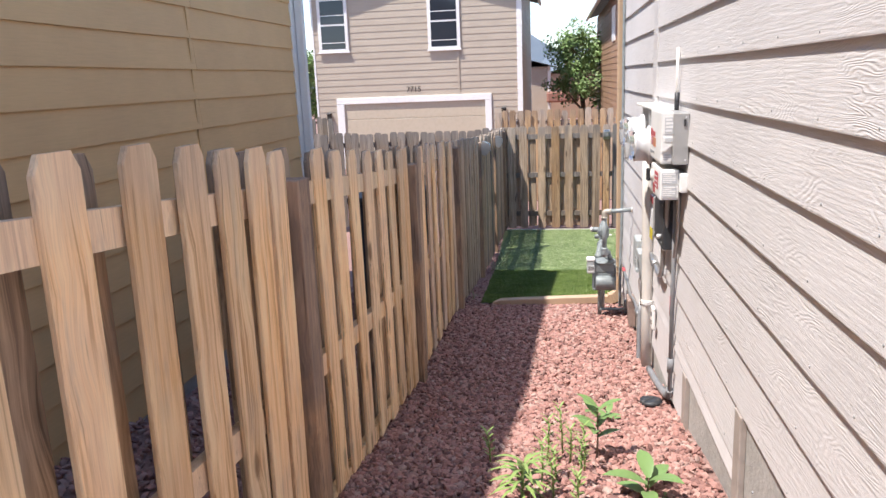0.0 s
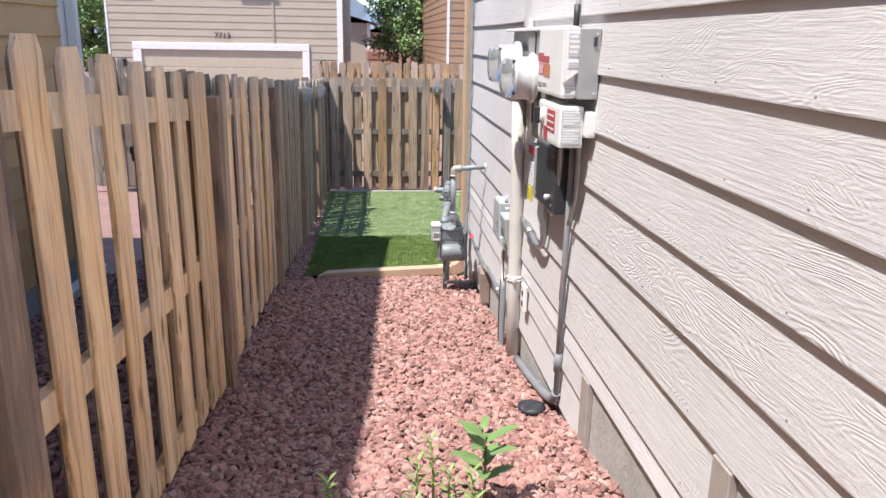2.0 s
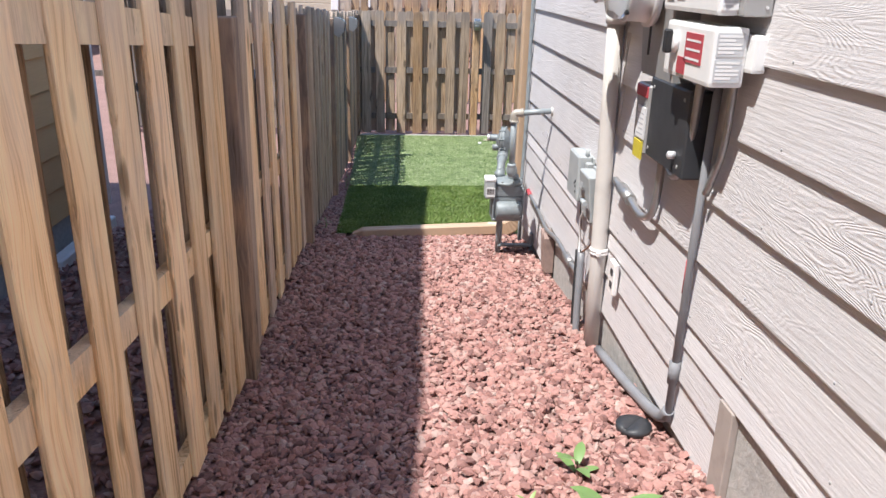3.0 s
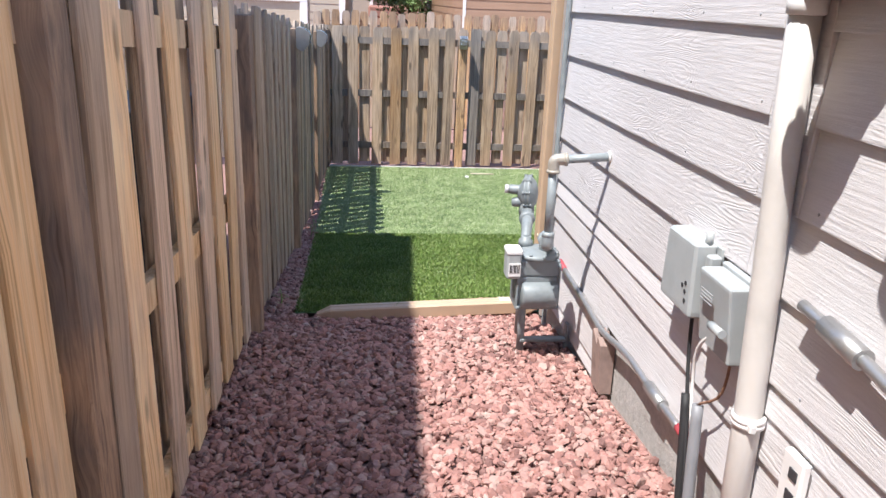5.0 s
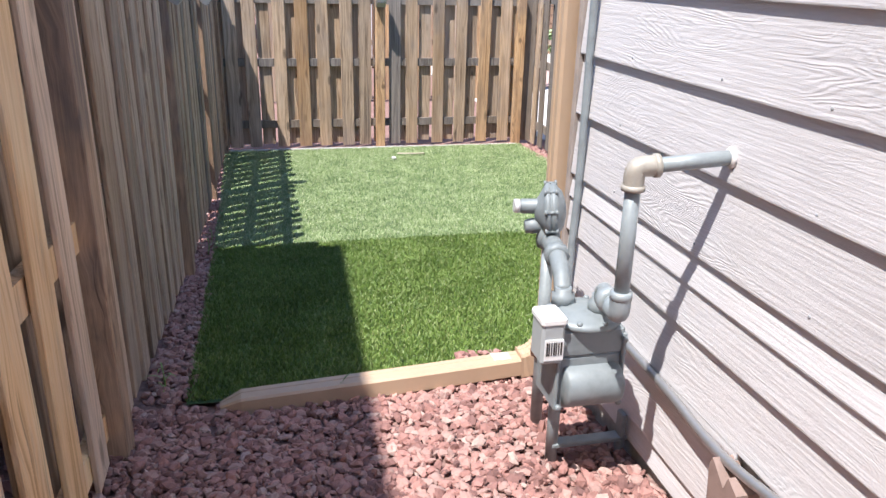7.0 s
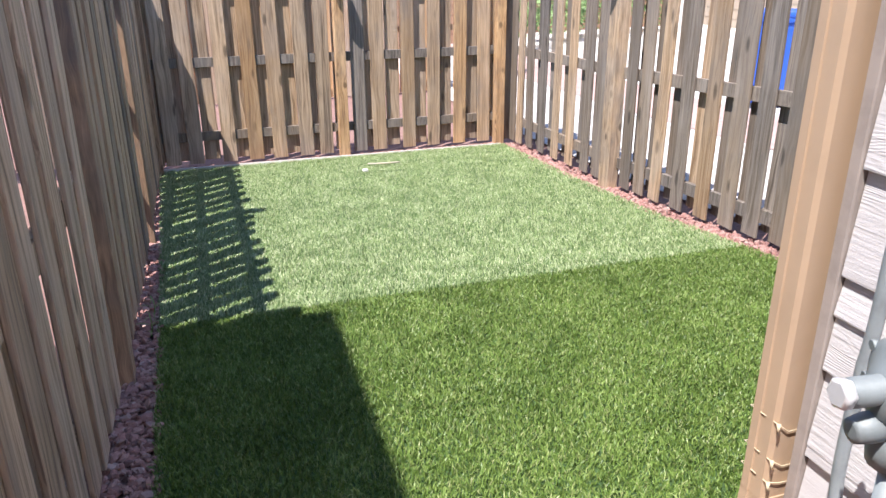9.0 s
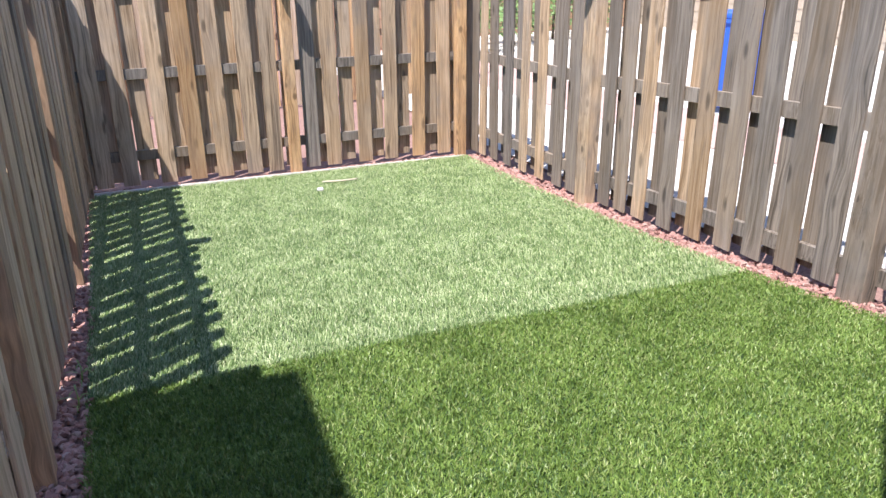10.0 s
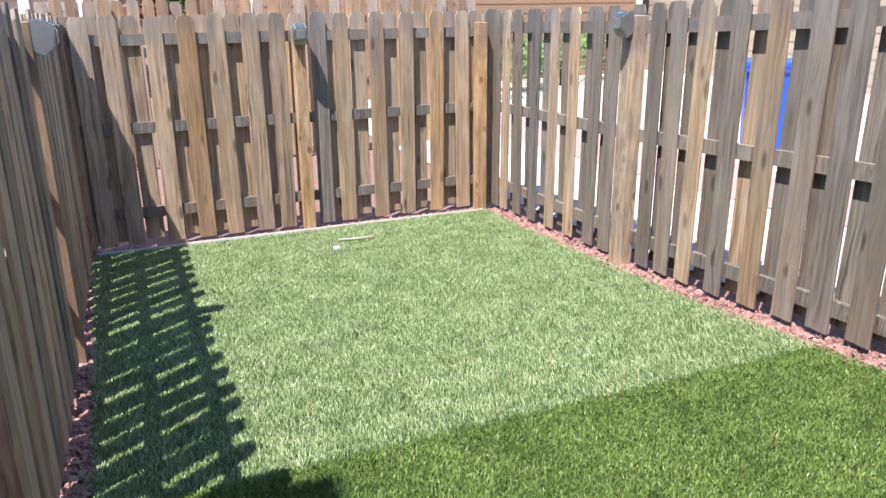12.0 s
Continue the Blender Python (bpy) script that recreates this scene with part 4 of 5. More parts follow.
for y, z in ((3.72, 1.69), (4.08, 1.735)):
    meter = part("meter", lathe([(0.104, 0.0), (0.106, 0.006), (0.106, 0.018), (0.098, 0.022), (0.09, 0.024), (0.088, 0.085), (0.09, 0.088), (0.09, 0.096), (0.084, 0.098)], (0.575, y, z), (-1, 0, 0), 36), "meter_steel", socket, "round bright steel meter ring")
    part("glass_dome", lathe([(0.083, 0.0), (0.082, 0.03), (0.074, 0.045), (0.0, 0.05)], (0.48, y, z), (-1, 0, 0), 32), "glass_clear", meter)
    face = part("dial", lathe([(0.07, 0), (0.07, 0.012), (0.0, 0.013)], (0.485, y, z), (-1, 0, 0), 28), "box_white", meter, "pale dial plate")
    part("display", cuboid(0.468, y - 0.035, z + 0.012, 0.4735, y + 0.035, z + 0.042, 0.002), "box_dark", face)
    part("print", cuboid(0.47, y - 0.045, z - 0.045, 0.4735, y + 0.045, z - 0.01), "white_print", face)
    for a in (0.6, 2.2, 3.9, 5.3):
        part("lug", lathe([(0.008, 0), (0.008, 0.012)], (0.481, y + 0.086 * math.cos(a), z + 0.086 * math.sin(a)), (-1, 0, 0), 8), "box_dark", meter)
part("mast_nut", lathe([(0.034, 0), (0.042, 0.003), (0.042, 0.04), (0.034, 0.044)], (0.63, 4.32, 1.56), (0, 0, 1), 16), "box_white", socket)

upper = thing("disconnect_box", "white electrical disconnect box with red warning stickers", "electrical box")
part("back_box", cuboid(0.6, 3.1, 1.648, W, 3.5, 1.892, 0.004), "box_steel", upper)
cover = part("cover", cuboid(0.547, 3.128, 1.648, 0.602, 3.53, 1.898, 0.012, None, 2), "box_white", upper)
bm = bmesh.new()
out = [(0.551, 1.705), (0.6, 1.74), (0.636, 1.752), (0.64, 1.76), (0.64, 1.892), (0.551, 1.892)]
near = [bm.verts.new((x, 3.112, z)) for x, z in out]
far = [bm.verts.new((x, 3.13, z)) for x, z in out]
bm.faces.new(near); bm.faces.new(far[::-1])
for i in range(len(out)):
    bm.faces.new((near[i], near[i - 1], far[i - 1], far[i]))
bmesh.ops.recalc_face_normals(bm, faces=bm.faces[:])
door = part("end_panel", bm, "box_white", upper, "white end panel with a slanting lower edge")
window = part("label", cuboid(0.562, 3.1095, 1.795, 0.612, 3.1125, 1.872), "pale_print", door, "grey printed label")
end_lines(window, 0.566, 0.608, 3.109, 1.8, 1.868, 4, "white_print")
small = part("label", cuboid(0.562, 3.1095, 1.757, 0.615, 3.1125, 1.778), "white_print", door)
end_lines(small, 0.565, 0.612, 3.109, 1.759, 1.776, 2)
low_label = part("label", cuboid(0.556, 3.1255, 1.662, 0.598, 3.1285, 1.7), "white_print", cover)
end_lines(low_label, 0.559, 0.595, 3.1255, 1.665, 1.697, 3)
labels_on(cover, [(0.5445, 3.43, 1.765, 0.548, 3.51, 1.8), (0.5445, 3.41, 1.72, 0.548, 3.5, 1.76), (0.5445, 3.33, 1.765, 0.548, 3.42, 1.79)], "red_print")
labels_on(cover, [(0.5445, 3.31, 1.715, 0.548, 3.4, 1.76)], "orange_print")
for i in range(4):
    part("print", cuboid(0.5437, 3.42, 1.725 + 0.009 * i, 0.5447, 3.49, 1.728 + 0.009 * i), "white_print", cover)
labels_on(cover, [(0.5445, 3.44, 1.675, 0.548, 3.5, 1.69), (0.5445, 3.36, 1.68, 0.548, 3.42, 1.69)], "grey_print")
part("latch", cuboid(0.648, 3.094, 1.83, 0.658, 3.102, 1.862), "box_dark", upper)
for z in (1.67, 1.872):
    part("screw", lathe([(0.004, 0), (0.004, 0.003)], (0.658, 3.1, z), (0, -1, 0), 8), "meter_steel", upper)
lower = thing("disconnect_box", "small white disconnect switch box with red warning label", "electrical box")
lcov = part("cover", cuboid(0.547, 3.125, 1.472, 0.637, 3.475, 1.622, 0.012, None, 2), "box_white", lower)
rlab = part("label", cuboid(0.5445, 3.19, 1.52, 0.548, 3.31, 1.598), "red_print", lcov)
for i in range(3):
    part("print", cuboid(0.5437, 3.2, 1.528 + 0.024 * i, 0.5447, 3.3, 1.534 + 0.024 * i), "white_print", rlab)
labels_on(lcov, [(0.5445, 3.3, 1.485, 0.548, 3.36, 1.53)], "red_print")
for z0, z1 in ((1.487, 1.543), (1.551, 1.608)):
    lab = part("label", cuboid(0.556, 3.1225, z0, 0.626, 3.1255, z1), "pale_print", lcov, "grey printed notice")
    end_lines(lab, 0.56, 0.62, 3.122, z0 + 0.004, z1 - 0.004, 5, "white_print")
knob = part("switch", lathe([(0.03, 0), (0.03, 0.012), (0.024, 0.014), (0.02, 0.016)], (0.547, 3.39, 1.565), (-1, 0, 0), 20), "box_white", lower, "white switch boss with a black rotary handle")
part("lever", cuboid(0.513, 3.375, 1.535, 0.533, 3.405, 1.6, 0.005), "black_rubber", knob)
part("side_box", cuboid(0.637, 3.09, 1.512, W, 3.3, 1.605, 0.01, None, 2), "box_white", lower)
dark = thing("junction_box", "dark grey junction box with a yellow tag", "electrical box")
part("body", cuboid(0.6, 3.36, 1.17, W, 3.72, 1.43, 0.006), "box_dark", dark)
part("side_panel", cuboid(0.592, 3.7, 1.17, W, 3.83, 1.4, 0.006), "box_steel", dark)
part("tag", cuboid(0.585, 3.71, 1.15, 0.5915, 3.795, 1.21), "yellow_tag", dark, "yellow warning tag")
tag = part("tag", cuboid(0.586, 3.705, 1.22, 0.5915, 3.79, 1.325), "white_print", dark, "white printed tag")
for i in range(5):
    part("print", cuboid(0.5855, 3.715, 1.232 + 0.017 * i, 0.5862, 3.78 - 0.012 * (i % 2), 1.237 + 0.017 * i), "pale_print", tag)
part("red_cap", cuboid(0.588, 3.71, 1.355, 0.65, 3.83, 1.395, 0.004), "red_print", dark)
part("seal", lathe([(0.012, 0), (0.012, 0.02), (0.006, 0.024)], (0.6, 3.43, 1.23), (-1, 0, 0), 12), "meter_steel", dark)
for y, z in ((3.4, 1.4), (3.68, 1.4), (3.4, 1.2), (3.68, 1.2)):
    part("screw", lathe([(0.006, 0), (0.006, 0.003)], (0.6, y, z), (-1, 0, 0), 8), "box_steel", dark)

mast = thing("service_pipe", "thick cream-painted service pipe rising to the meters", "pipe")
part("pipe", tube([(0.636, 4.25, 0.0), (0.635, 4.268, 0.6), (0.632, 4.31, 1.2), (0.63, 4.325, 1.62)], 0.034, 20), "pipe_cream", mast)
part("strap", lathe([(0.036, 0), (0.041, 0.002), (0.041, 0.012), (0.038, 0.013), (0.041, 0.014), (0.041, 0.026), (0.036, 0.028)], (0.636, 4.267, 0.6), (0, 0, 1), 20), "white_paint", mast, "white strap band")
part("strap_end", cuboid(0.615, 4.215, 0.602, 0.632, 4.235, 0.624, 0.003), "white_paint", mast)
hook = thing("pipe_bracket", "white plastic bracket with dark holes beside the pipe", "bracket")
part("plate", cuboid(0.64, 4.03, 0.5, 0.662, 4.11, 0.64, 0.005), "white_paint", hook)
for z in (0.53, 0.585):
    part("hole", cuboid(0.637, 4.045, z, 0.641, 4.075, z + 0.025), "box_dark", hook)

conduit = thing("conduit", "bent grey conduit from junction box to telephone box", "conduit")
part("pipe", tube(bend([(0.645, 3.66, 1.18), (0.645, 3.66, 1.05), (0.643, 3.7, 0.955), (0.642, 3.8, 0.925), (0.642, 3.95, 0.945), (0.642, 4.15, 0.965)], 6), 0.014), "galvanized", conduit)
part("fitting", tube([(0.642, 3.93, 0.942), (0.642, 4.06, 0.957)], 0.024, 10), "galvanized", conduit, "oval conduit fitting")
drop = thing("conduit", "straight grey conduit running down to the ground", "conduit")
part("pipe", tube([(0.652, 3.3, 1.5), (0.652, 3.32, 1.0), (0.652, 3.33, 0.36)], 0.0125), "conduit_dark", drop)
part("coupling", tube([(0.652, 3.33, 0.5), (0.652, 3.33, 0.58)], 0.018), "conduit_dark", drop)
part("red_wire", tube([(0.641, 3.322, 0.93), (0.641, 3.325, 0.82)], 0.003, 6), "red_print", drop)
loop = thing("conduit", "grey flexible conduit looped under the disconnect box", "conduit")
part("pipe", tube(bend([(0.62, 3.35, 1.49), (0.62, 3.37, 1.3), (0.62, 3.42, 1.18), (0.63, 3.52, 1.15), (0.64, 3.62, 1.2)], 6), 0.013), "galvanized", loop)
whip = thing("conduit", "thin grey conduit beside the disconnect box", "conduit")
part("pipe", tube(bend([(0.65, 3.2, 1.5), (0.65, 3.21, 1.3), (0.65, 3.28, 1.15)], 6), 0.011), "galvanized", whip)
base = thing("conduit", "dark plastic conduit lying along the foot of the wall", "conduit")
part("pipe", tube(bend([(0.652, 3.33, 0.4), (0.648, 3.4, 0.335), (0.644, 3.7, 0.27), (0.64, 4.14, 0.2)], 4), 0.02), "conduit_dark", base)
aerial = thing("antenna", "short white rod antenna above the meter cabinet", "antenna")
part("rod", tube([(0.655, 3.38, 1.9), (0.655, 3.38, 2.2)], 0.008, 8), "white_paint", aerial)
part("foot", tube([(0.655, 3.38, 1.893), (0.655, 3.38, 1.98)], 0.012, 8), "box_dark", aerial)

# telephone boxes
box_a = thing("telephone_box", "rounded grey plastic telephone box on the siding", "utility box")
bm = cuboid(0.597, 4.595, 0.735, 0.665, 4.815, 0.955, 0.022, None, 3)
for v in bm.verts:
    if v.co.z > 0.9:
        v.co.y = 4.705 + (v.co.y - 4.705) * 0.9
part("cover", bm, "box_grey", box_a)
part("back_plate", cuboid(0.663, 4.58, 0.73, W, 4.825, 0.95, 0.004), "box_grey", box_a)
for y, z in ((4.635, 0.83), (4.635, 0.805), (4.655, 0.818), (4.63, 0.78)):
    part("hole", lathe([(0.007, 0), (0.007, 0.002)], (0.5972, y, z), (-1, 0, 0), 12), "box_dark", box_a)
part("lug", tube([(0.64, 4.62, 0.945), (0.64, 4.62, 0.985)], 0.011, 10), "box_grey", box_a)
part("hinge", cuboid(0.625, 4.565, 0.885, 0.66, 4.598, 0.93, 0.005), "box_grey", box_a)
box_b = thing("telephone_box", "square grey plastic telephone box with a hinged lid", "utility box")
bm = cuboid(0.583, 4.365, 0.705, 0.655, 4.545, 0.915, 0.012, None, 3)
for v in bm.verts:
    if v.co.z < 0.75 and v.co.x < 0.62:
        v.co.x += 0.028
    if v.co.z > 0.88 and v.co.x < 0.62:
        v.co.x += 0.006
part("cover", bm, "box_grey", box_b)
part("back_plate", cuboid(0.653, 4.355, 0.7, W, 4.555, 0.925, 0.004), "box_grey", box_b)
part("clasp", tube([(0.58, 4.42, 0.797), (0.58, 4.355, 0.8)], 0.0115, 14), "box_grey", box_b)
part("hinge", cuboid(0.61, 4.52, 0.81, 0.65, 4.55, 0.88, 0.004), "box_grey", box_b)
for i in range(4):
    part("vent_slit", cuboid(0.5815, 4.44, 0.84 + 0.009 * i, 0.584, 4.51, 0.843 + 0.009 * i), "grey_print", box_b)
for name, line, rad, mat, lab in (
        ("cable", [(0.64, 4.66, 0.77), (0.64, 4.64, 0.6), (0.625, 4.56, 0.42), (0.61, 4.47, 0.2), (0.61, 4.45, 0.08)], 0.006, "black_rubber", "black cable running down into the stones"),
        ("cable", [(0.62, 4.45, 0.77), (0.61, 4.53, 0.68), (0.62, 4.55, 0.56), (0.61, 4.5, 0.45)], 0.005, "white_paint", "thin white cable hanging below the boxes"),
        ("cable", [(0.63, 4.38, 0.77), (0.64, 4.42, 0.6), (0.62, 4.5, 0.52)], 0.004, "rust", "thin reddish wire hanging below the boxes"),
        ("cable_sleeve", [(0.62, 4.5, 0.52), (0.612, 4.46, 0.3), (0.61, 4.43, 0.08)], 0.017, "conduit_dark", "dark grey cable sleeve rising from the stones"),
        ("cable_sleeve", [(0.63, 4.6, 0.5), (0.615, 4.53, 0.3), (0.61, 4.48, 0.06)], 0.014, "black_rubber", "black cable sleeve rising from the stones")):
    c = thing(name, lab, "cable")
    part("line", tube(bend(line, 5), rad, 8), mat, c)
ground_line = thing("ground_conduit", "grey conduit with red tips along the wall foot", "conduit")
gl = [(0.655, 6.1, 0.34), (0.652, 5.75, 0.33), (0.648, 5.55, 0.318), (0.642, 5.4, 0.325), (0.642, 5.12, 0.365), (0.642, 4.87, 0.36), (0.642, 4.63, 0.362)]
part("pipe", tube(bend(gl, 6), 0.0125), "galvanized", ground_line)
part("coupling", tube([(0.642, 4.9, 0.361), (0.642, 4.77, 0.36)], 0.021), "galvanized", ground_line)
part("tip", tube([(0.642, 4.64, 0.362), (0.642, 4.59, 0.362)], 0.015), "red_print", ground_line)
part("tip", tube([(0.655, 6.1, 0.34), (0.655, 6.2, 0.35)], 0.014), "red_print", ground_line)
riser = thing("conduit", "slim grey conduit rising along the house corner", "conduit")
part("pipe", tube(bend([(0.655, 6.45, 2.95), (0.655, 6.45, 2.0), (0.655, 6.445, 0.8), (0.652, 6.45, 0.55), (0.645, 6.44, 0.3), (0.64, 6.38, 0.1), (0.64, 6.36, -0.1)], 6), 0.013), "pipe_grey", riser)
cap = thing("drain_cap", "round dark drain cap set in the stones", "drain")
part("disc", lathe([(0.058, 0), (0.06, 0.02), (0.05, 0.024), (0.0, 0.02)], (0.56, 3.38, float(ground_z(0.56, 3.38)) + 0.005), (0, 0, 1), 24), "box_dark", cap)


# ---------- plants ----------
def leaf_bm(bm, root, way, length, width, droop=0.4, fold=0.25):
    root, way = Vector(root), Vector(way).normalized()
    side = way.cross(Vector((0, 0, 1)))
    side = side.normalized() if side.length > 1e-3 else Vector((1, 0, 0))
    up = side.cross(way)
    rows = []
    for i in range(7):
        t = i / 6
        c = root + way * length * t - Vector((0, 0, 1)) * droop * length * t * t
        w = width / 2 * (math.sin(math.pi * min(1, t * 0.94 + 0.06)) ** 0.8)
        rows.append([bm.verts.new(c - side * w + up * fold * w), bm.verts.new(c), bm.verts.new(c + side * w + up * fold * w)])
    for a, b in zip(rows, rows[1:]):
        for j in (0, 1):
            f = bm.faces.new((a[j], a[j + 1], b[j + 1], b[j]))
            f.smooth = True
    return bm


def leafy_plant(at, height, leaves, length, width, stem_mat, leaf_mat, label, spread=0.6, base=0.4, droop=0.35, name="weed"):
    x, y = at
    z = float(ground_z(x, y)) - 0.02
    t = thing(name, label, "plant")
    top = Vector((x + rnd.uniform(-0.015, 0.015), y + rnd.uniform(-0.015, 0.015), z + height))
    part("stem", tube([(x, y, z), ((x + top.x) / 2 + 0.004, (y + top.y) / 2, z + height / 2), top], [0.005, 0.004, 0.002], 6), stem_mat, t)
    for i in range(leaves):
        f = base + (1 - base) * i / max(1, leaves - 1)
        a = i * 2.4 + rnd.uniform(-0.3, 0.3)
        p = Vector((x, y, z)).lerp(top, f)
        k = 1.0 - 0.35 * abs(f - 0.75)
        part("leaf", leaf_bm(bmesh.new(), p, (math.cos(a), math.sin(a), spread + 0.5 * f), length * k * rnd.uniform(0.8, 1.1), width * k, droop), leaf_mat, t)
    return t


leafy_plant((0.22, 2.52), 0.26, 10, 0.15, 0.045, "stem", "leaf", "upright green weed with long lance-shaped leaves", 0.35, 0.45, 0.25)
leafy_plant((0.38, 2.08), 0.1, 7, 0.2, 0.07, "stem", "leaf", "low broad-leaved green weed in the stones", 0.3, 0.1, 0.35)
leafy_plant((-0.1, 2.07), 0.2, 40, 0.16, 0.017, "leaf_pale", "leaf_pale", "bright green weed with many narrow leaves", 0.25, 0.35, 0.5)
leafy_plant((0.3, 3.12), 0.06, 5, 0.12, 0.035, "stem", "leaf", "low green weed sprouting from the stones", 0.4, 0.2, 0.3)
for i, (x, y) in enumerate(((0.04, 2.32), (0.1, 2.48), (0.0, 2.5), (0.13, 2.2), (0.07, 2.62), (-0.26, 2.55), (0.03, 2.12), (0.16, 2.35), (-0.02, 2.25), (0.12, 2.02))):
    leafy_plant((x, y), rnd.uniform(0.14, 0.26), 18, 0.055, 0.011, "leaf_pale", "leaf_pale", "thin yellow-green feathery weed", 0.5, 0.25, 0.2)
leafy_plant((-0.14, 6.6), 0.09, 9, 0.06, 0.008, "leaf", "leaf", "small grassy weed at the turf edge", 0.7, 0.1, 0.4)
for y in (6.85, 9.1, 9.35):
    leafy_plant((-0.8, y), 0.1, 8, 0.11, 0.007, "leaf_pale", "leaf_pale", "dry grass tuft beside the fence", 0.6, 0.05, 0.6, "grass_tuft")
twig = thing("straw", "pale curved straw lying on the turf", "litter")
part("strip", tube(bend([(1.05, 12.55, -0.62), (1.2, 12.5, -0.615), (1.36, 12.52, -0.62)], 5), 0.008, 6), "cream_paint", twig)
cup = thing("scrap", "small white scrap lying on the turf", "litter")
part("piece", cuboid(0.95, 12.3, -0.63, 1.0, 12.34, -0.605, 0.006), "white_paint", cup)


# ---------- bins ----------
def wheelie_bin(at, turn, mat, lid_mat, label, size=(0.6, 0.7, 1.0)):
    w, d, h = size
    t = thing("wheeled_bin", label, "bin")
    bm = bmesh.new()
    lo = [bm.verts.new((sx * w * 0.42, sy * d * 0.42, 0.04)) for sx, sy in ((-1, -1), (1, -1), (1, 1), (-1, 1))]
    hi = [bm.verts.new((sx * w * 0.5, sy * d * 0.5, h)) for sx, sy in ((-1, -1), (1, -1), (1, 1), (-1, 1))]
    bm.faces.new(lo[::-1]); bm.faces.new(hi)
    for j in range(4):
        bm.faces.new((lo[j], lo[(j + 1) % 4], hi[(j + 1) % 4], hi[j]))
    bmesh.ops.bevel(bm, geom=bm.edges[:], offset=0.02, segments=2, affect='EDGES')
    part("body", bm, mat, t)
    part("rim", cuboid(-w * 0.53, -d * 0.53, h - 0.05, w * 0.53, d * 0.53, h, 0.012, None, 2), mat, t)
    part("lid", cuboid(-w * 0.54, -d * 0.55, h, w * 0.54, d * 0.54, h + 0.06, 0.02, None, 2), lid_mat, t)
    for s in (-1, 1):
        part("wheel", lathe([(0.03, -0.03), (0.11, -0.03), (0.11, 0.03), (0.03, 0.03)], (s * w * 0.42, d * 0.44, 0.11), (1, 0, 0), 18), "black_rubber", t)
    part("handle", tube([(-w * 0.4, d * 0.6, h - 0.06), (w * 0.4, d * 0.6, h - 0.06)], 0.015, 8), mat, t)
    t.matrix_basis = pose(*at, 0, 0, turn)
    return t


def lettering(text, size, mat, parent, m, name="lettering"):
    cu = bpy.data.curves.new(name, 'FONT')
    cu.body, cu.size, cu.extrude = text, size, 0.002
    tmp = new(name, cu)
    me = bpy.data.meshes.new_from_object(tmp.evaluated_get(bpy.context.evaluated_depsgraph_get()))
    bpy.data.objects.remove(tmp)
    me.materials.clear()
    me.materials.append(M[mat])
    ob = new(name, me)
    ob.parent = parent
    ob.matrix_basis = m
    return ob


BINX, BINY = -1.5, 6.35
navy = wheelie_bin((BINX, BINY, float(ground_z(BINX, BINY))), 0, "bin_navy", "bin_lid", "dark navy wheeled bin with a dark lid behind the fence", (0.62, 0.7, 1.1))
for text, x, z in (("S", 0.12, 0.97), ("WAS", 0.055, 0.91), ("719", 0.06, 0.855), ("S", 0.25, 0.97), ("1", 0.265, 0.91), ("1", 0.265, 0.855)):
    lettering(text, 0.062, "white_print", navy, pose(x, -0.352, z, 86, 0, 0))
wheelie_bin((6.0, 12.8, float(ground_z(6.0, 12.8))), 50, "bin_blue", "bin_blue", "bright blue wheeled recycling bin on the driveway", (0.6, 0.68, 1.0))


# ---------- driveway side ----------
drive = tagged(sheet("driveway", np.linspace(3.1, 12, 14), np.linspace(4, 24, 20), "drive", 0.0), "pale sunlit concrete driveway", "driveway", kind="structure")
tagged(sheet("pavement", np.linspace(4.6, 5.6, 4), np.linspace(7, 24, 18), "pavers", 0.008), "band of pink paving across the driveway", "pavement", kind="structure")


def foliage(bm, centre, radii, count, size, r):
    for _ in range(count):
        d = Vector((r.gauss(0, 1), r.gauss(0, 1), r.gauss(0, 1))).normalized() * (r.random() ** 0.4)
        p = Vector(centre) + Vector((d.x * radii[0], d.y * radii[1], d.z * radii[2]))
        a = Vector((r.gauss(0, 1), r.gauss(0, 1), r.gauss(0, 1))).normalized()
        b = a.orthogonal().normalized()
        s = size * r.uniform(0.6, 1.3)
        q = [bm.verts.new(p + a * s), bm.verts.new(p + b * s * 0.5), bm.verts.new(p - a * s), bm.verts.new(p - b * s * 0.5)]
        bm.faces.new(q)


r2 = random.Random(3)
for cx, cy, h in ((5.6, 19.5, 1.1), (6.8, 20.2, 1.3), (8.0, 20.5, 1.15), (9.2, 21.0, 1.3)):
    g = float(ground_z(cx, cy))
    t = thing("shrub", "green leafy shrub beyond the driveway", "shrub", "shrubs beyond the driveway")
    bm = bmesh.new()
    for _ in range(9):
        foliage(bm, (cx + r2.uniform(-0.5, 0.5), cy + r2.uniform(-0.4, 0.4), g + h * r2.uniform(0.3, 0.8)), (0.35, 0.35, 0.3), 110, 0.05, r2)
    part("crown", bm, "leaf", t)
    part("stem", tube([(cx, cy, g - 0.05), (cx, cy, g + h * 0.6)], 0.03, 6), "bark", t)


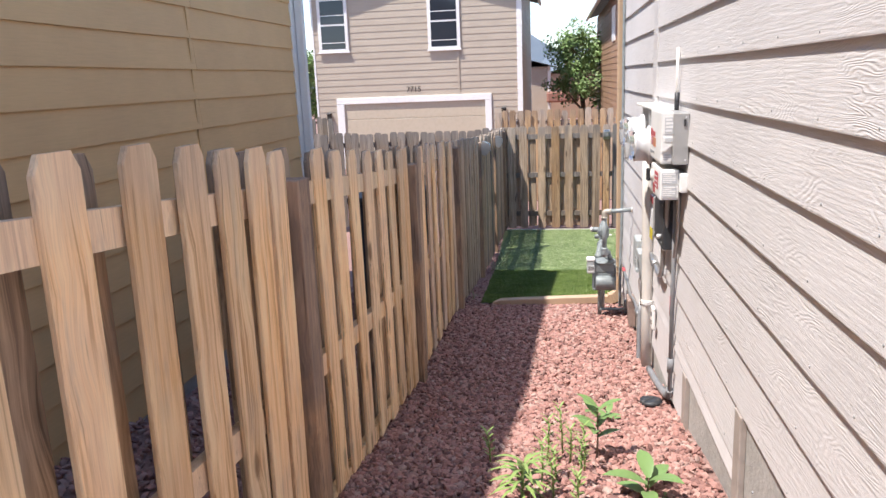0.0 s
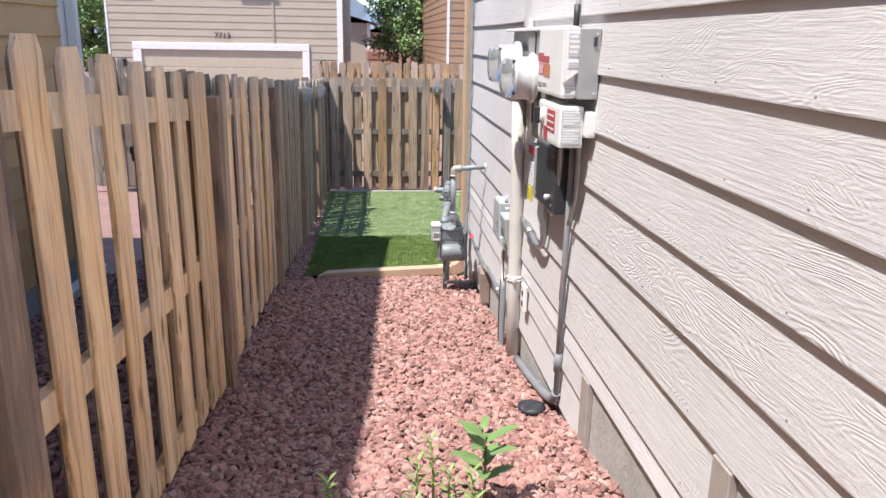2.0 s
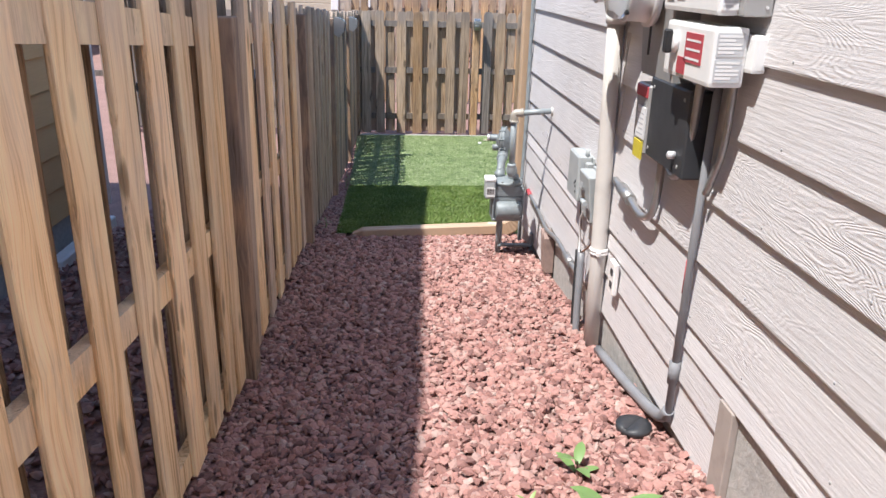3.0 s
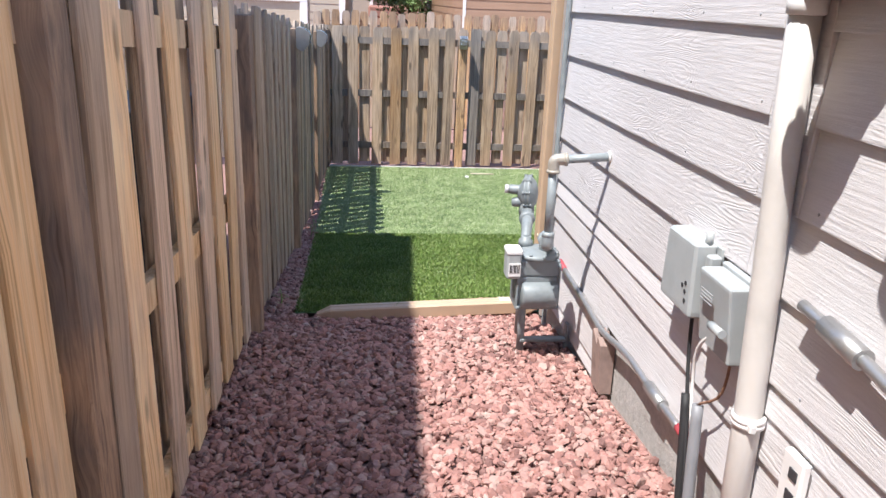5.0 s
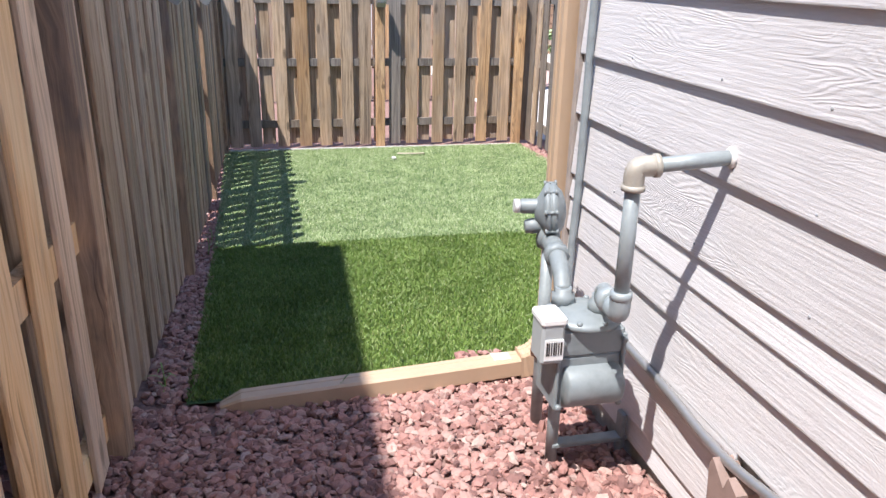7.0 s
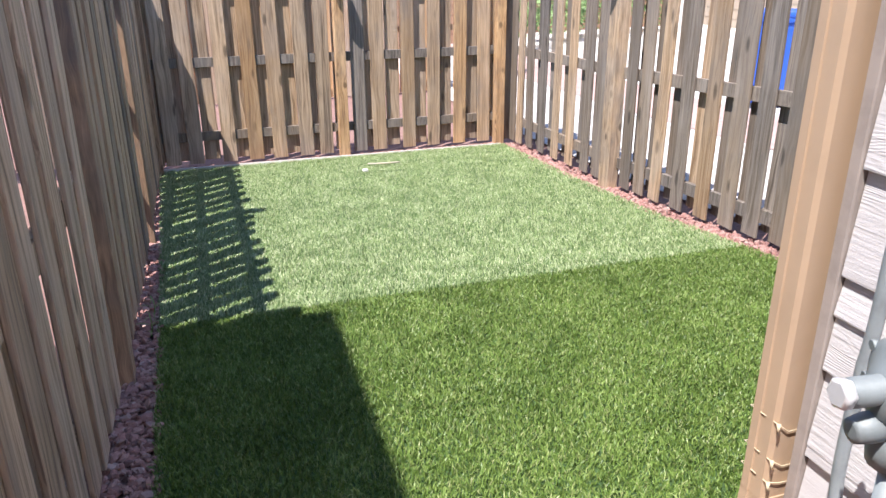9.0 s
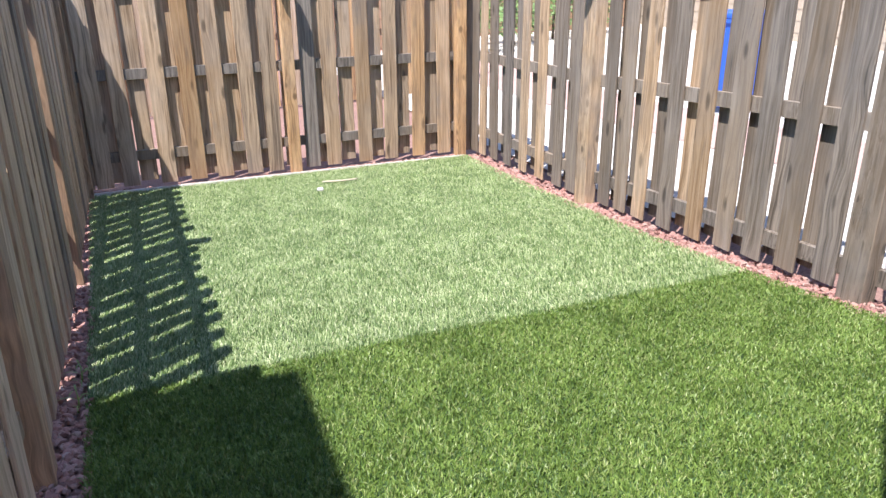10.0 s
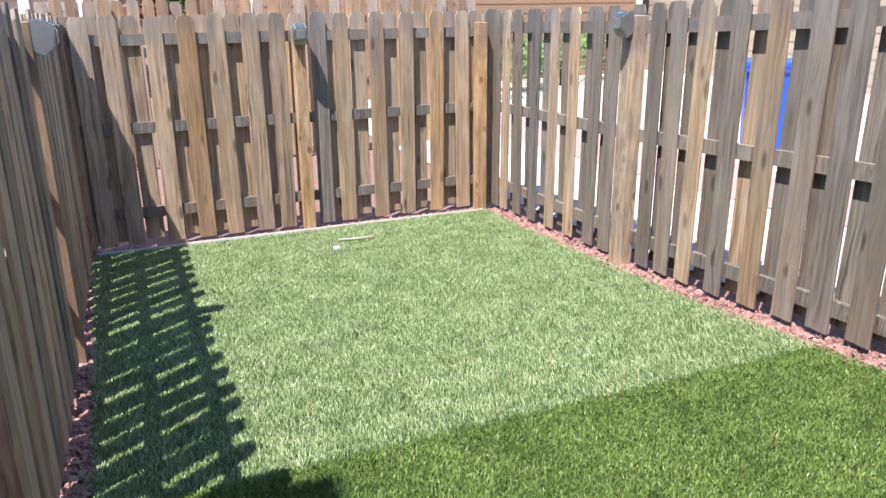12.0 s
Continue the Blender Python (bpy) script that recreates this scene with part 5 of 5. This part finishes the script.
# ---------- far houses ----------
def far_house(name, x0, x1, y0, y1, z0, eave, mat, trim, label, board=0.2, faces=("S",), opening=None):
    h = tagged(new(name), label, "house")
    if opening:
        a, b, top = opening
        bm = cuboid(x0, y0 + 0.35, z0, x1, y1, eave)
        for q in ((x0, z0, a, eave), (b, z0, x1, eave), (a, top, b, eave)):
            cuboid(q[0], y0, q[1], q[2], y0 + 0.35, q[3], 0, bm)
        part("wall", bm, mat, h)
    else:
        part("wall", cuboid(x0, y0, z0, x1, y1, eave), mat, h)
    k = 0
    while z0 + board * (k + 1) < eave:
        z = z0 + board * k
        if "S" in faces:
            for a, b in ([(x0, opening[0]), (opening[1], x1)] if opening and z < opening[2] - 0.1 else [(x0, x1)]):
                lap_board("board", a, b, z, mat, h, y0, out=-1, thick=0.016, height=board, axis="X")
        if "W" in faces:
            lap_board("board", y0, y1, z, mat, h, x0, out=-1, thick=0.016, height=board)
        if "E" in faces:
            lap_board("board", y0, y1, z, mat, h, x1, out=1, thick=0.016, height=board)
        k += 1
    for x in (x0, x1):
        part("corner_board", cuboid(x - 0.03, y0 - 0.03, z0, x + 0.03, y0 + 0.12, eave) if x == x0 else cuboid(x - 0.14, y0 - 0.03, z0, x + 0.03, y0 + 0.12, eave), trim, h)
    bm = bmesh.new()
    o, rise = 0.45, (x1 - x0) * 0.16
    mid = (x0 + x1) / 2
    v = [bm.verts.new(p) for p in ((x0 - o, y0 - o, eave - 0.05), (x0 - o, y1 + o, eave - 0.05), (mid, y1 + o, eave + rise), (mid, y0 - o, eave + rise), (x1 + o, y0 - o, eave - 0.05), (x1 + o, y1 + o, eave - 0.05))]
    bm.faces.new((v[0], v[3], v[2], v[1])); bm.faces.new((v[3], v[4], v[5], v[2]))
    bmesh.ops.solidify(bm, geom=bm.faces[:], thickness=0.18)
    part("roof", bm, "roof", h)
    bm = bmesh.new()
    bm.faces.new([bm.verts.new(p) for p in ((x0, y0, eave), (x1, y0, eave), (mid, y0, eave + rise))])
    bmesh.ops.solidify(bm, geom=bm.faces[:], thickness=0.1)
    part("gable", bm, mat, h)
    for s, x in ((-1, x0 - o), (1, x1 + o)):
        part("gutter", cuboid(x - 0.06, y0 - o, eave - 0.12, x + 0.06, y1 + o, eave - 0.01, 0.02), trim, h)
    return h


def sash_window(house, x0, x1, z0, z1, y):
    win = part("window", cuboid(x0, y - 0.05, z0, x1, y + 0.05, z1, 0.006), "white_paint", house, "white double-hung window with dark panes")
    mid = (z0 + z1) / 2
    for a, b in ((z0 + 0.11, mid - 0.03), (mid + 0.03, z1 - 0.11)):
        part("pane", cuboid(x0 + 0.11, y - 0.056, a, x1 - 0.11, y - 0.049, b), "glass_dark", win)
    part("sill", cuboid(x0 - 0.03, y - 0.09, z0 - 0.03, x1 + 0.03, y - 0.04, z0 + 0.02), "white_paint", win)
    for z in (z0 + 0.3, mid + 0.3):
        part("muntin", cuboid(x0 + 0.11, y - 0.06, z, x1 - 0.11, y - 0.054, z + 0.025), "white_paint", win)


AY = 25.4
beige = far_house("house", -8.16, -1.04, AY, 36, -0.85, 5.4, "siding_beige", "white_paint", "two-storey beige house with a wide garage door", 0.22, ("S", "E"), (-7.22, -2.26, 1.44))
sash_window(beige, -7.95, -6.9, 3.15, 4.95, AY - 0.02)
sash_window(beige, -4.15, -3.06, 3.08, 4.95, AY - 0.02)
bm = cuboid(-7.46, AY - 0.07, 1.38, -2.06, AY + 0.02, 1.59, 0.01)
for a, b in ((-7.46, -7.2), (-2.28, -2.06)):
    cuboid(a, AY - 0.066, -0.85, b, AY + 0.02, 1.382, 0.01, bm)
garage = part("garage_frame", bm, "white_paint", beige, "white garage door surround")
for i in range(4):
    z = -0.83 + 0.56 * i
    part("panel", cuboid(-7.22, AY + 0.0, z, -2.26, AY + 0.06, z + 0.555, 0.012), "garage_cream", garage, "cream garage door section")
part("belt_trim", cuboid(-3.2, AY - 0.04, 1.59, -3.12, AY, 3.05), "siding_beige", beige)
lettering("7715", 0.26, "number_dark", beige, pose(-4.98, AY - 0.03, 1.73, 90, 0, 0), "house_number")
for x in (-7.75, -1.65):
    lampb = part("wall_lamp", cuboid(x - 0.07, AY - 0.16, 0.85, x + 0.07, AY - 0.02, 1.05, 0.02), "number_dark", beige, "small dark wall lantern")
    part("cap", cuboid(x - 0.09, AY - 0.18, 1.05, x + 0.09, AY - 0.02, 1.1, 0.02), "number_dark", lampb)
rust_house = far_house("house", 2.0, 11, 22.0, 36, -0.8, 4.6, "siding_rust", "white_paint", "two-storey rust brown house with white corner trim", 0.2, ("S", "W"))
part("window", cuboid(1.95, 25.0, 3.1, 2.02, 26.2, 4.2, 0.01), "white_paint", rust_house)
distant = far_house("house", -0.6, 4.5, 60, 70, -1.5, 2.2, "siding_rust", "white_paint", "distant red-roofed house behind the tree", 0.4, ())
part("chimney", cuboid(0.8, 62, 2, 1.4, 62.6, 4.3), "roof_red", distant)
distant2 = far_house("house", -3.4, -0.2, 44, 52, -1.2, 2.6, "siding_beige", "white_paint", "distant beige house with a red roof", 0.4, ())
part("porch_roof", cuboid(-0.4, 43, 0.6, 1.4, 46, 1.2, 0.1), "roof_red", distant2)
side_house = far_house("house", 11.5, 20, 9, 26, -0.4, 5.0, "siding_beige", "white_paint", "beige house across the driveway", 0.22, ("W",))
west_house = far_house("house", -22, -12.2, 22, 34, -0.8, 4.2, "siding_beige", "white_paint", "beige house beyond the neighbour's yard", 0.3, ("S",))


# ---------- tree and distance ----------
def tree(x, y, height, spread, seed, label):
    r = random.Random(seed)
    t = thing("tree", label, "tree")
    g = float(ground_z(x, y))
    bm = tube(bend([(x, y, g - 0.2), (x + 0.05, y, g + height * 0.25), (x - 0.08, y, g + height * 0.5), (x, y, g + height * 0.8)], 4), [0.16 - 0.13 * i / 12 for i in range(13)], 8)
    tips = []
    for i in range(16):
        a, f = i * 2.4, 0.25 + 0.6 * i / 16
        root = Vector((x, y, g + height * f))
        l = spread * (1.05 - 0.6 * f) * r.uniform(0.7, 1.15)
        tip = root + Vector((math.cos(a) * l, math.sin(a) * l, l * 0.75))
        tube([root, root.lerp(tip, 0.5) + Vector((0, 0, 0.1)), tip], [0.05, 0.03, 0.012], 6, bm)
        tips += [tip, root.lerp(tip, 0.6), root.lerp(tip, 0.8)]
    tips += [Vector((x + r.uniform(-0.3, 0.3), y, g + height * q)) for q in (0.8, 0.9, 0.97)]
    part("trunk", bm, "bark", t)
    bm = bmesh.new()
    for p in tips:
        for _ in range(2):
            c = p + Vector((r.gauss(0, 0.22), r.gauss(0, 0.22), r.gauss(0, 0.2)))
            foliage(bm, c, (0.42, 0.42, 0.34), 75, 0.075, r)
    part("crown", bm, "leaf", t)
    return t


tree(1.25, 33.0, 5.1, 1.7, 21, "young leafy green tree between the far houses")
tree(-10.2, 30.0, 4.2, 1.6, 22, "green tree beside the far beige house")
hills = bmesh.new()
prev = None
for i in range(41):
    a = radians(-70 + 3.5 * i)
    x, y = 900 * math.sin(a), 900 * math.cos(a)
    h = 45 + 18 * math.sin(i * 1.1) + 12 * math.sin(i * 2.7 + 1)
    cur = [hills.verts.new((x, y, -20)), hills.verts.new((x * 1.05, y * 1.05, h))]
    if prev:
        hills.faces.new((prev[0], cur[0], cur[1], prev[1]))
    prev = cur
tagged(finish("backdrop", hills, "hill"), "hazy blue-grey hills on the horizon", "hills", kind="structure")


# ---------- nail heads in the siding ----------
nail_me = bpy.data.meshes.new("nail")
bm = lathe([(0.0045, 0.0), (0.0045, 0.003), (0.002, 0.004)], (0, 0, 0), (-1, 0, 0), 8)
bm.to_mesh(nail_me)
bm.free()
nail_me.materials.append(M["grey_print"])
for k in range(-2, 6):
    for i in range(14):
        y = 0.9 + 0.405 * i + rnd.uniform(-0.06, 0.06)
        if 4.2 < y < 4.5 or (3.0 < y < 4.3 and k > 0):
            continue
        nail = new("nail", nail_me)
        nail.parent = house_wall
        nail.matrix_basis = pose(W - 0.0025, y, LINE + LAP * k + 0.026 + rnd.uniform(-0.004, 0.004))
